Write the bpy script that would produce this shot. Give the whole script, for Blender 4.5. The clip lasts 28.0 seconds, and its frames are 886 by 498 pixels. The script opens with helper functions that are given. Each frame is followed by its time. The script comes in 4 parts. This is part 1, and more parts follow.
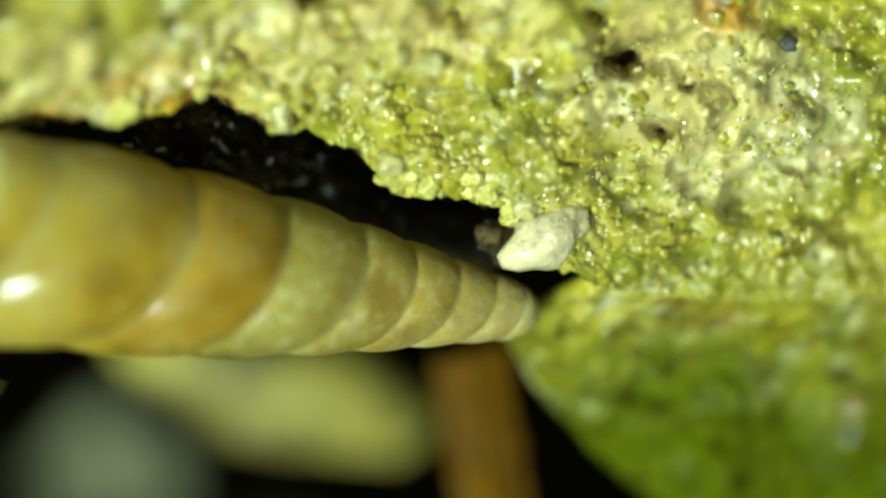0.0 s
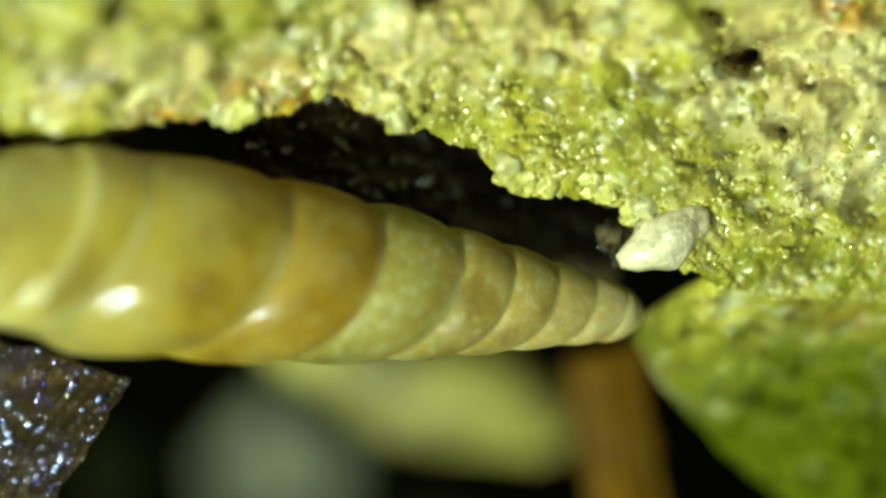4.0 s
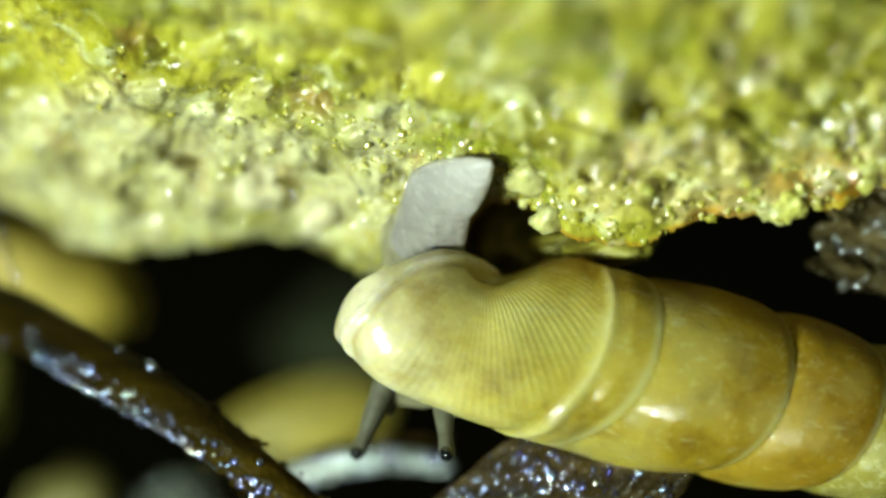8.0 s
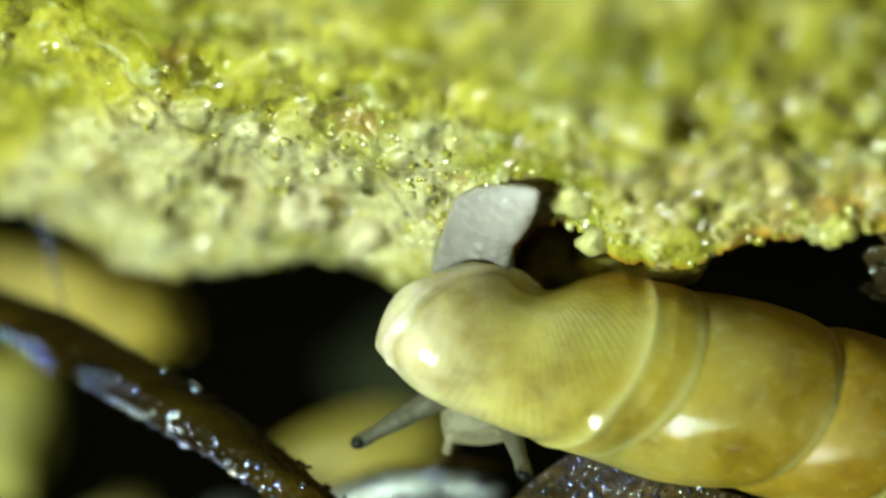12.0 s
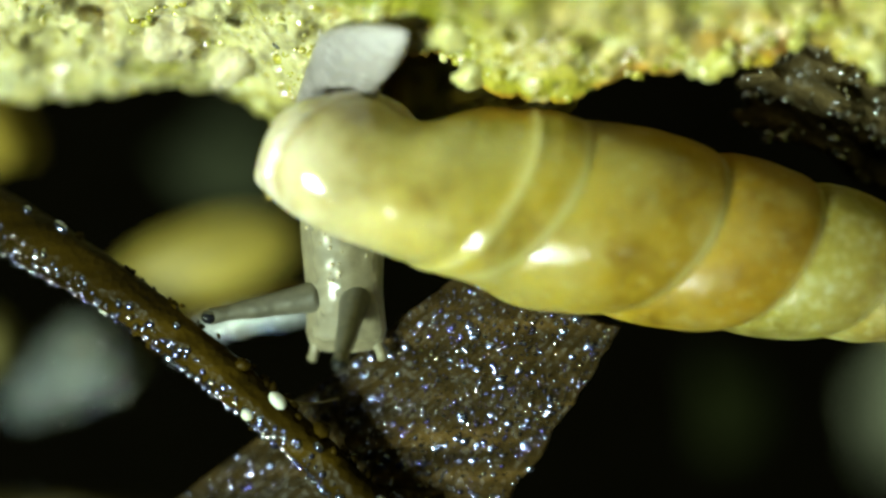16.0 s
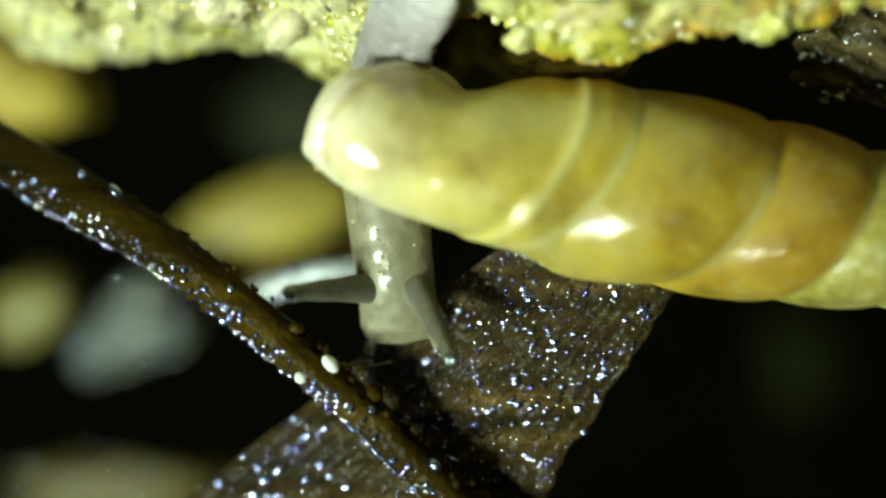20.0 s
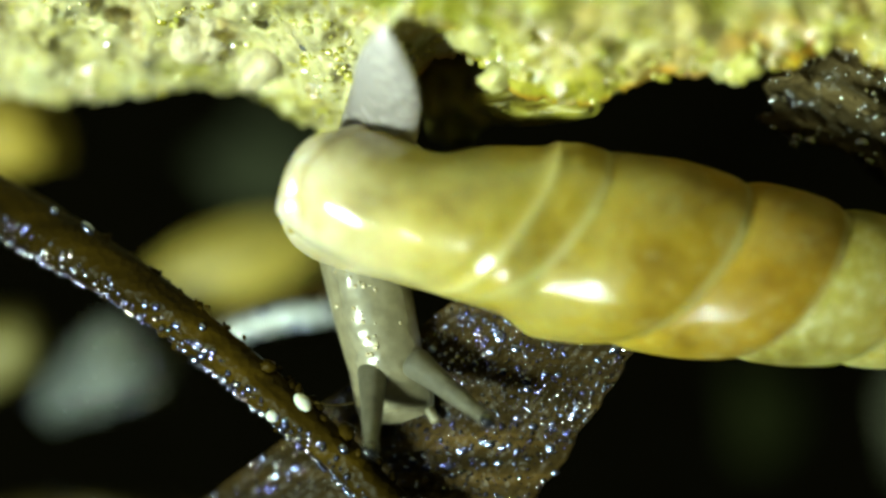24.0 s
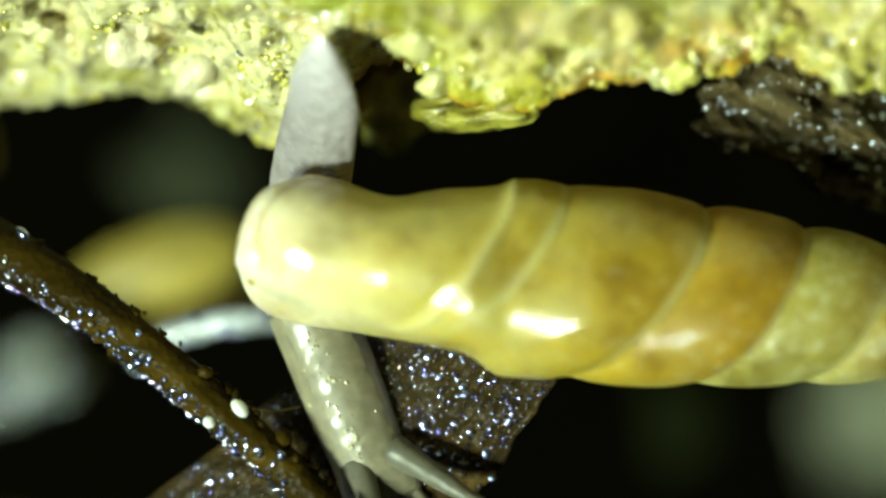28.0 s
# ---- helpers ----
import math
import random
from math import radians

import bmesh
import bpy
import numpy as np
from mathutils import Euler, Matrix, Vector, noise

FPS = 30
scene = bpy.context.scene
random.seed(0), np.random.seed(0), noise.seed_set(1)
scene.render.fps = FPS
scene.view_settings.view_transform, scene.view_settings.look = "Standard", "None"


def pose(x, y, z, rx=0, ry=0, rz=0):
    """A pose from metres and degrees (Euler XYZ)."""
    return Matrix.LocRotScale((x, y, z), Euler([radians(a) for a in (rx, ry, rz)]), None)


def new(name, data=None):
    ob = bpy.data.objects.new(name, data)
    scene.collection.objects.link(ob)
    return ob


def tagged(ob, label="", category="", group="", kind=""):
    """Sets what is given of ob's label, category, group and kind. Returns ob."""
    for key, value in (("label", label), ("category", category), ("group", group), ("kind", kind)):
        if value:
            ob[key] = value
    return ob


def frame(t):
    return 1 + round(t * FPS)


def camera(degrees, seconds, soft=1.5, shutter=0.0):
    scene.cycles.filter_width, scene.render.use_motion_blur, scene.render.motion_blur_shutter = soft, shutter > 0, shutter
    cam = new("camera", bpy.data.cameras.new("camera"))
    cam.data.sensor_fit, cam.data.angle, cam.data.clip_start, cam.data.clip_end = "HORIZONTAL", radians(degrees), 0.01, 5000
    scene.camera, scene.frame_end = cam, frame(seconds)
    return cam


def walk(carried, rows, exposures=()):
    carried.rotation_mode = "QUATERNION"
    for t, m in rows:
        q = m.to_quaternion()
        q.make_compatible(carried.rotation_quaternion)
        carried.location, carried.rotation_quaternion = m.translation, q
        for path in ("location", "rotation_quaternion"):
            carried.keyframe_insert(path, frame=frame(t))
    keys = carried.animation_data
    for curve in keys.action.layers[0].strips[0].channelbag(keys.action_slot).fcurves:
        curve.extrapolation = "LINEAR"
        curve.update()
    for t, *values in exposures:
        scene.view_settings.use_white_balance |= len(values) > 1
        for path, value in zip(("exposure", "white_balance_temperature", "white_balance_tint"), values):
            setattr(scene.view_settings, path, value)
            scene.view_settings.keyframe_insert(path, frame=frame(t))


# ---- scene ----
# A tiny door snail (shell 11 mm long) beside a mossy limestone, seen from above
# through a macro lens. Things are placed by pixel positions in the camera's view (u right,
# v down; one is 7.4 micrometres on the plane of the snail); z is the height in millimetres.
MM = 0.001
EYE = 30.0
STEP = EYE / (784 / math.tan(math.radians(11)))
UC, VC = 1248.0, 305.5

cam = camera(22, 28.0, soft=2.6)
cam.data.dof.use_dof = True
cam.data.dof.focus_distance = 0.0302
cam.data.dof.aperture_fstop = 36.0
PATH = [
    (0, pose(-0.00328, 0.00025, 0.02884, -1.205, -15.423, 0.166)),
    (0.5, pose(-0.00315, 0.00034, 0.02889, -1.610, -14.808, 0.196)),
    (1, pose(-0.00354, 0.00063, 0.02869, -3.039, -16.674, 0.341)),
    (1.5, pose(-0.00372, 0.00063, 0.02861, -3.031, -17.490, 0.377)),
    (2, pose(-0.00356, 0.00061, 0.02868, -2.895, -16.781, 0.221)),
    (2.5, pose(-0.00361, 0.00061, 0.02866, -2.904, -16.991, 0.315)),
    (4.5, pose(-0.00139, -0.00001, 0.02942, 0.019, -6.530, 0.105)),
    (5, pose(-0.00070, -0.00022, 0.02957, 1.018, -3.280, 0.007)),
    (5.5, pose(-0.00023, -0.00022, 0.02996, 1.030, -1.080, -0.115)),
    (6, pose(0.00040, -0.00021, 0.03034, 0.908, 1.821, -0.364)),
    (6.5, pose(0.00088, -0.00026, 0.03035, 1.146, 3.943, -0.420)),
    (7, pose(0.00172, -0.00049, 0.03026, 2.162, 7.713, -0.242)),
    (7.5, pose(0.00252, -0.00061, 0.03004, 2.694, 11.268, -0.027)),
    (8, pose(0.00305, -0.00065, 0.02985, 2.916, 13.628, 0.190)),
    (8.5, pose(0.00281, -0.00035, 0.02995, 1.560, 12.592, -0.081)),
    (9, pose(0.00298, -0.00023, 0.02990, 1.033, 13.348, 0.056)),
    (9.5, pose(0.00303, -0.00034, 0.02988, 1.528, 13.528, 0.077)),
    (10, pose(0.00287, -0.00039, 0.02993, 1.805, 12.829, 0.169)),
    (10.5, pose(0.00418, -0.00102, 0.02924, 4.691, 18.750, 0.710)),
    (11, pose(0.00432, -0.00112, 0.02910, 5.194, 19.389, 0.780)),
    (11.5, pose(0.00428, -0.00115, 0.02906, 5.370, 19.228, 0.847)),
    (12, pose(0.00350, -0.00087, 0.02944, 4.018, 15.754, 0.590)),
    (12.5, pose(0.00325, -0.00051, 0.02926, 2.445, 14.899, 0.477)),
    (13, pose(0.00276, 0.00014, 0.02915, -0.619, 12.943, 0.137)),
    (13.5, pose(0.00243, 0.00030, 0.02926, -1.352, 11.409, 0.202)),
    (15.5, pose(0.00211, 0.00058, 0.02934, -2.713, 9.906, -0.144)),
    (16, pose(0.00219, 0.00070, 0.02931, -3.300, 10.251, -0.285)),
    (16.5, pose(0.00228, 0.00077, 0.02927, -3.692, 10.677, -0.436)),
    (17, pose(0.00234, 0.00083, 0.02925, -3.970, 10.960, -0.453)),
    (17.5, pose(0.00238, 0.00086, 0.02923, -4.119, 11.166, -0.450)),
    (18, pose(0.00244, 0.00088, 0.02921, -4.197, 11.440, -0.414)),
    (18.5, pose(0.00254, 0.00091, 0.02917, -4.337, 11.919, -0.487)),
    (19, pose(0.00265, 0.00095, 0.02913, -4.536, 12.399, -0.634)),
    (19.5, pose(0.00269, 0.00101, 0.02911, -4.870, 12.585, -0.677)),
    (20, pose(0.00268, 0.00104, 0.02911, -4.951, 12.546, -0.580)),
    (20.5, pose(0.00267, 0.00101, 0.02912, -4.809, 12.508, -0.485)),
    (21, pose(0.00267, 0.00097, 0.02912, -4.622, 12.528, -0.411)),
    (21.5, pose(0.00264, 0.00093, 0.02914, -4.416, 12.369, -0.399)),
    (23.5, pose(0.00247, 0.00073, 0.02922, -3.432, 11.581, -0.166)),
    (24, pose(0.00242, 0.00068, 0.02924, -3.175, 11.362, -0.123)),
    (24.5, pose(0.00242, 0.00064, 0.02924, -3.005, 11.368, -0.187)),
    (25, pose(0.00245, 0.00065, 0.02923, -3.052, 11.504, -0.192)),
    (25.5, pose(0.00242, 0.00066, 0.02924, -3.113, 11.380, -0.122)),
    (26, pose(0.00230, 0.00080, 0.02926, -3.765, 10.789, -0.076)),
    (26.5, pose(0.00217, 0.00083, 0.02930, -3.841, 10.203, 0.082)),
    (27, pose(0.00215, 0.00079, 0.02931, -3.684, 10.100, 0.015)),
    (27.5, pose(0.00201, 0.00071, 0.02935, -3.312, 9.425, 0.081)),
    (28, pose(0.00184, 0.00061, 0.02940, -2.853, 8.659, 0.088)),
]
walk(cam, PATH, [(0, 0.0), (2.5, 0.0), (6, 0.05), (9, -0.1), (11, -0.2), (13, -0.05), (18, 0.05), (25, 0.16), (28, 0.28)])

# ---- light: a small cluster of white LEDs beside the lens, and faint room light ----
world = bpy.data.worlds.new("room_light")
scene.world = world
world.use_nodes = True
wbg = world.node_tree.nodes["Background"]
wbg.inputs[0].default_value = (0.75, 0.85, 1.0, 1)
wbg.inputs[1].default_value = 0.006
LED_AT = Vector((-40, -27, 68))
for k in range(5):
    lamp_data = bpy.data.lights.new("led", "POINT")
    lamp_data.energy = 0.166
    lamp_data.shadow_soft_size = 0.0022
    lamp_data.color = (0.768, 1.0, 0.765)
    led = new("led", lamp_data)
    led.location = (LED_AT + Vector(((k - 2) * 6.5, (k % 2) * 4.0 - 2.0, (k - 2) * 1.3))) * MM


def spread(u, v, z):
    """Plan points at heights z, in mm, slid along the lens's rays to keep their place in its view."""
    u, v, z = np.broadcast_arrays(np.asarray(u, float), np.asarray(v, float), np.asarray(z, float))
    ex = np.interp(u, [-200, 300, 1300, 1900], [4.0, 2.5, 2.3, -3.5])
    ey = np.interp(v, [-150, 100], [-0.7, 0.7])
    x, y = (u - UC) * STEP, -(v - VC) * STEP
    k = (EYE - z) / EYE
    return np.stack([ex + (x - ex) * k, ey + (y - ey) * k, z], -1)


def W(u, v, z=0.0, eye=None):
    """A plan point at height z (mm), in mm, on the lens's ray; eye: where the lens stands that sees it, if not the
    usual place.
    """
    if eye is None:
        return Vector(spread(u, v, z).tolist())
    x, y = (u - UC) * STEP, -(v - VC) * STEP
    k = (eye[2] - z) / eye[2]
    return Vector((eye[0] + (x - eye[0]) * k, eye[1] + (y - eye[1]) * k, z))


def eye_at(t):
    return [float(np.interp(t, [r[0] for r in PATH], [r[1].translation[j] / MM for r in PATH])) for j in range(3)]


START = eye_at(1.0)
LATE = eye_at(20.0)


# ---- noise on arrays ----
_rng = np.random.RandomState(7)
_TAB = _rng.rand(64, 64, 64).astype(np.float32)


def vnoise(x, y, z=0.0):
    x, y, z = np.broadcast_arrays(np.asarray(x, float), np.asarray(y, float), np.asarray(z, float))
    xi, yi, zi = np.floor(x).astype(int), np.floor(y).astype(int), np.floor(z).astype(int)
    fx, fy, fz = x - xi, y - yi, z - zi
    fx, fy, fz = (f * f * (3 - 2 * f) for f in (fx, fy, fz))
    out = 0
    for a in (0, 1):
        for b in (0, 1):
            for c in (0, 1):
                wgt = (fx if a else 1 - fx) * (fy if b else 1 - fy) * (fz if c else 1 - fz)
                out = out + wgt * _TAB[(xi + a) & 63, (yi + b) & 63, (zi + c) & 63]
    return out * 2 - 1


def fbm(x, y, z=0.0, octaves=4, gain=0.5):
    out, amp = 0, 1.0
    for k in range(octaves):
        out = out + amp * vnoise(x * 2 ** k + 17.3 * k, y * 2 ** k + 5.1 * k, z * 2 ** k + 3.7 * k)
        amp *= gain
    return out


# ---- materials ----
def material(name):
    m = bpy.data.materials.new(name)
    m.use_nodes = True
    nt = m.node_tree
    return m, nt, nt.nodes["Principled BSDF"]


def coords(nt, scale=1000.0):
    tc = nt.nodes.new("ShaderNodeTexCoord")
    vm = nt.nodes.new("ShaderNodeVectorMath")
    vm.operation = "MULTIPLY"
    vm.inputs[1].default_value = (scale, scale, scale) if not isinstance(scale, tuple) else scale
    nt.links.new(tc.outputs["Object"], vm.inputs[0])
    return vm.outputs[0]


def tex(nt, vec, scale, detail=4.0, rough=0.55):
    n = nt.nodes.new("ShaderNodeTexNoise")
    n.inputs["Scale"].default_value = scale
    n.inputs["Detail"].default_value = detail
    n.inputs["Roughness"].default_value = rough
    nt.links.new(vec, n.inputs["Vector"])
    return n.outputs["Fac"]


def voro(nt, vec, scale, feature="F1"):
    n = nt.nodes.new("ShaderNodeTexVoronoi")
    n.feature = feature
    n.inputs["Scale"].default_value = scale
    nt.links.new(vec, n.inputs["Vector"])
    return n


def ramp(nt, fac, stops):
    r = nt.nodes.new("ShaderNodeValToRGB")
    el = r.color_ramp.elements
    while len(el) < len(stops):
        el.new(0.5)
    for e, (p, c) in zip(el, stops):
        e.position = p
        e.color = (*c, 1) if len(c) == 3 else c
    nt.links.new(fac, r.inputs[0])
    return r.outputs[0]


def mixc(nt, fac, a, b, mode="MIX"):
    n = nt.nodes.new("ShaderNodeMix")
    n.data_type = "RGBA"
    n.blend_type = mode
    for sock, val in ((n.inputs[0], fac), (n.inputs[6], a), (n.inputs[7], b)):
        if isinstance(val, (int, float)):
            sock.default_value = val
        elif isinstance(val, tuple):
            sock.default_value = (*val, 1)
        else:
            nt.links.new(val, sock)
    return n.outputs[2]


def bump(nt, bsdf, height, strength, distance, under=None):
    b = nt.nodes.new("ShaderNodeBump")
    b.inputs["Strength"].default_value = strength
    b.inputs["Distance"].default_value = distance
    nt.links.new(height, b.inputs["Height"])
    if under is not None:
        nt.links.new(under, b.inputs["Normal"])
    nt.links.new(b.outputs[0], bsdf.inputs["Normal"])
    return b.outputs[0]


def math_node(nt, op, a, b=0.0):
    n = nt.nodes.new("ShaderNodeMath")
    n.operation = op
    for sock, val in ((n.inputs[0], a), (n.inputs[1], b)):
        if isinstance(val, (int, float)):
            sock.default_value = val
        else:
            nt.links.new(val, sock)
    return n.outputs[0]


WET = 0.62


def paint(nt, bsdf, col):
    """The base colour, darkened as wet surfaces are."""
    nt.links.new(mixc(nt, 1.0, col, (WET, WET, WET), "MULTIPLY"), bsdf.inputs["Base Color"])


def rock_material(name, stops, stain, coat=1.0, soft=1.0, patches=False, dry=0.25):
    """Wet stone: broad patches of colour, fine flecks, a film of water, and painted shade of small pits and crevices.
    """
    m, nt, b = material(name)
    v = coords(nt)
    col = ramp(nt, tex(nt, v, 0.55, 5, 0.6), stops)
    mossy = ramp(nt, tex(nt, coords(nt, 830.0), 0.45, 4), [(0.47, (0, 0, 0)), (0.62, (0.75, 0.75, 0.75))])
    col = mixc(nt, mossy, col, stain)
    if patches:
        for nm, tone in (("bare", (0.71, 0.625, 0.34)), ("beige", (0.74, 0.59, 0.22)), ("ochre", (0.62, 0.3, 0.015)), ("algae", (0.29, 0.29, 0.014))):
            at = nt.nodes.new("ShaderNodeAttribute")
            at.attribute_name = nm
            worn = math_node(nt, "MULTIPLY", at.outputs["Fac"], ramp(nt, tex(nt, coords(nt, 1170.0), 1.3, 5), [(0.3, (0.4, 0.4, 0.4)), (0.54, (1, 1, 1))]))
            col = mixc(nt, worn, col, tone)
        pale = ramp(nt, tex(nt, coords(nt, 1130.0), 1.5, 4), [(0.56, (0, 0, 0)), (0.68, (0.8, 0.8, 0.8))])
        col = mixc(nt, pale, col, (0.83, 0.79, 0.47))
        rust = ramp(nt, tex(nt, coords(nt, 940.0), 0.8, 5, 0.65), [(0.56, (0, 0, 0)), (0.68, (0.75, 0.75, 0.75))])
        col = mixc(nt, rust, col, (0.42, 0.24, 0.04))
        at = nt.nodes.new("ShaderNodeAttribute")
        at.attribute_name = "algae_shade"
        # Algae's deep green, darkened so the stone's shade is in the colour
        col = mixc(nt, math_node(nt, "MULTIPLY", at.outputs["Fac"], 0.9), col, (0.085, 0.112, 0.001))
    fleck = ramp(nt, tex(nt, v, 2.4, 5), [(0.32, (0.3, 0.28, 0.2)), (0.48, (0.9, 0.9, 0.9)), (0.6, (1, 1, 1))])
    col = mixc(nt, 0.8, col, fleck, "MULTIPLY")
    # Shade of pits and wider crevices is painted in as random dark patches
    low = 0.14
    pit_shade = ramp(nt, tex(nt, coords(nt, 1040.0), 1.5, 2), [(0.24, (low, low * 0.93, low * 0.4)), (0.33, (1, 1, 1))])
    col = mixc(nt, 1.0, col, pit_shade, "MULTIPLY")
    crevice_shade = ramp(nt, tex(nt, coords(nt, 1270.0), 0.8, 4), [(0.3, (0.3, 0.26, 0.14)), (0.42, (1, 1, 1))])
    col = mixc(nt, 1.0, col, crevice_shade, "MULTIPLY")
    paint(nt, b, col)
    film = ramp(nt, tex(nt, coords(nt, 870.0), 1.1, 3), [(0.36, (0.15 * coat, 0.15 * coat, 0.15 * coat)), (0.55, (coat, coat, coat))])
    shade_at = nt.nodes.new("ShaderNodeAttribute")
    shade_at.attribute_name = "algae_shade"
    film = mixc(nt, shade_at.outputs["Fac"], film, (0.0, 0.0, 0.0))
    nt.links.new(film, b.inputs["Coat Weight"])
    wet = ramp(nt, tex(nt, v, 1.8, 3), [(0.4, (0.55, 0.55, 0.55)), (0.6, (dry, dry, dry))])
    wet = mixc(nt, shade_at.outputs["Fac"], wet, (0.9, 0.9, 0.9))
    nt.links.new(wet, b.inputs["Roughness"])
    nt.links.new(math_node(nt, "MULTIPLY", math_node(nt, "SUBTRACT", 1.05, shade_at.outputs["Fac"]), 0.48), b.inputs["Specular IOR Level"])
    b.inputs["Specular Tint"].default_value = (0.95, 0.82, 1.0, 1)
    b.inputs["Subsurface Weight"].default_value = 0.3
    b.inputs["Subsurface Radius"].default_value = (0.0006, 0.0005, 0.0001)
    b.inputs["Coat Roughness"].default_value = 0.06
    n1 = bump(nt, b, tex(nt, v, 1.6, 4, 0.5), 0.55 * soft, 0.00026)
    cell = voro(nt, v, 5.0, "SMOOTH_F1")
    bump(nt, b, cell.outputs["Distance"], 0.22 * soft, 0.0001, n1)
    return m


def plain(name, colour, rough=0.5, scale=3.0, vary=0.45, bumps=0.00005, coat=0.0, sub=0.0, spec=0.5):
    m, nt, b = material(name)
    v = coords(nt)
    dark = tuple(c * (1 - vary) for c in colour)
    light = tuple(min(1, c * (1 + vary)) for c in colour)
    paint(nt, b, ramp(nt, tex(nt, v, scale, 5), [(0.3, dark), (0.7, light)]))
    b.inputs["Roughness"].default_value = rough
    b.inputs["Specular IOR Level"].default_value = spec
    b.inputs["Coat Weight"].default_value = coat
    b.inputs["Coat Roughness"].default_value = 0.05
    b.inputs["Subsurface Weight"].default_value = sub
    b.inputs["Subsurface Radius"].default_value = (0.0006, 0.0005, 0.0002)
    if bumps:
        bump(nt, b, tex(nt, v, scale * 3, 4), 0.8, bumps)
    return m


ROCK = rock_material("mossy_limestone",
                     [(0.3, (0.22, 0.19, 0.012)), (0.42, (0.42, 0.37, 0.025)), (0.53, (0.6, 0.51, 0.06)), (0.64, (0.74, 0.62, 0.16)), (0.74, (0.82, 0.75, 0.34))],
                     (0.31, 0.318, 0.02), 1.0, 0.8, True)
# Darker copy of the limestone with the overhang's shade in its colours
SHADED = rock_material("shaded_limestone", [(0.3, (0.2, 0.18, 0.015)), (0.45, (0.34, 0.3, 0.03)), (0.6, (0.46, 0.4, 0.06)), (0.72, (0.55, 0.5, 0.12))], (0.26, 0.25, 0.012), 0.15, 1.0, False, 0.6)
# Near-black base puts the gap's deep shade into the soil's colour
SOIL = plain("shade_black_soil", (0.0025, 0.002, 0.001), 1.0, 1.2, 0.6, 0.0004, spec=0.0)


def glitter(nt, b, deep=(0.3, 0.28, 1.0)):
    """Gives each bead a random specular tint, which puts the colour into its glint."""
    g = nt.nodes.new("ShaderNodeNewGeometry")
    nt.links.new(ramp(nt, g.outputs["Random Per Island"], [(0.0, (1.0, 0.85, 0.5)), (0.25, (1.0, 1.0, 1.0)), (0.5, (0.55, 0.55, 1.0)), (0.75, deep), (1.0, (0.8, 0.9, 1.0))]), b.inputs["Specular Tint"])


def grain_material():
    m, nt, b = material("wet_mineral_grain")
    g = nt.nodes.new("ShaderNodeNewGeometry")
    col = ramp(nt, g.outputs["Random Per Island"],
               [(0.0, (0.36, 0.31, 0.03)), (0.3, (0.52, 0.44, 0.06)), (0.6, (0.62, 0.53, 0.12)), (0.85, (0.42, 0.4, 0.03)), (1.0, (0.76, 0.7, 0.34))])
    paint(nt, b, col)
    b.inputs["Roughness"].default_value = 0.08
    b.inputs["Specular IOR Level"].default_value = 1.0
    b.inputs["IOR"].default_value = 2.0
    b.inputs["Subsurface Weight"].default_value = 0.4
    b.inputs["Subsurface Radius"].default_value = (0.0003, 0.0003, 0.0001)
    glitter(nt, b, (0.5, 0.45, 1.0))
    b.inputs["Coat Weight"].default_value = 0.3
    b.inputs["Coat IOR"].default_value = 1.7
    b.inputs["Coat Roughness"].default_value = 0.03
    return m


GRAIN = grain_material()
QUARTZ = plain("pale_quartz", (0.58, 0.52, 0.22), 0.3, 2.5, 0.35, 0.00006, coat=0.6, sub=0.5)
CRYSTAL = plain("white_crystal", (0.78, 0.66, 0.42), 0.4, 3.5, 0.3, 0.00006, coat=0.6, sub=0.5)
# White base stands in for the lamp's glare on a clear drop
BEAD = plain("white_glare_bead", (0.8, 0.8, 0.74), 0.12, 2.0, 0.1, 0, coat=1.0, sub=0.6)


DROP, _nt, _b = material("water_drop")
glitter(_nt, _b, (0.45, 0.45, 1.0))
_b.inputs["Base Color"].default_value = (0.01, 0.01, 0.012, 1)
_b.inputs["Roughness"].default_value = 0.14
_b.inputs["Specular IOR Level"].default_value = 1.0
_b.inputs["Specular Tint"].default_value = (0.7, 0.7, 1.0, 1)
_b.inputs["IOR"].default_value = 2.4
_b.inputs["Transmission Weight"].default_value = 0.1


BARKDEW, _nt, _b = material("dull_dew")
_b.inputs["Base Color"].default_value = (0.05, 0.04, 0.02, 1)
_b.inputs["Roughness"].default_value = 0.2
_b.inputs["Specular IOR Level"].default_value = 1.0
_b.inputs["IOR"].default_value = 2.3
_b.inputs["Specular Tint"].default_value = (0.9, 0.92, 1.0, 1)

DEW, _nt, _b = material("fine_dew")
glitter(_nt, _b)
_b.inputs["Base Color"].default_value = (0.012, 0.009, 0.004, 1)
_b.inputs["Roughness"].default_value = 0.1
_b.inputs["Specular IOR Level"].default_value = 1.0
_b.inputs["IOR"].default_value = 2.2
_b.inputs["Specular Tint"].default_value = (0.86, 0.8, 1.0, 1)


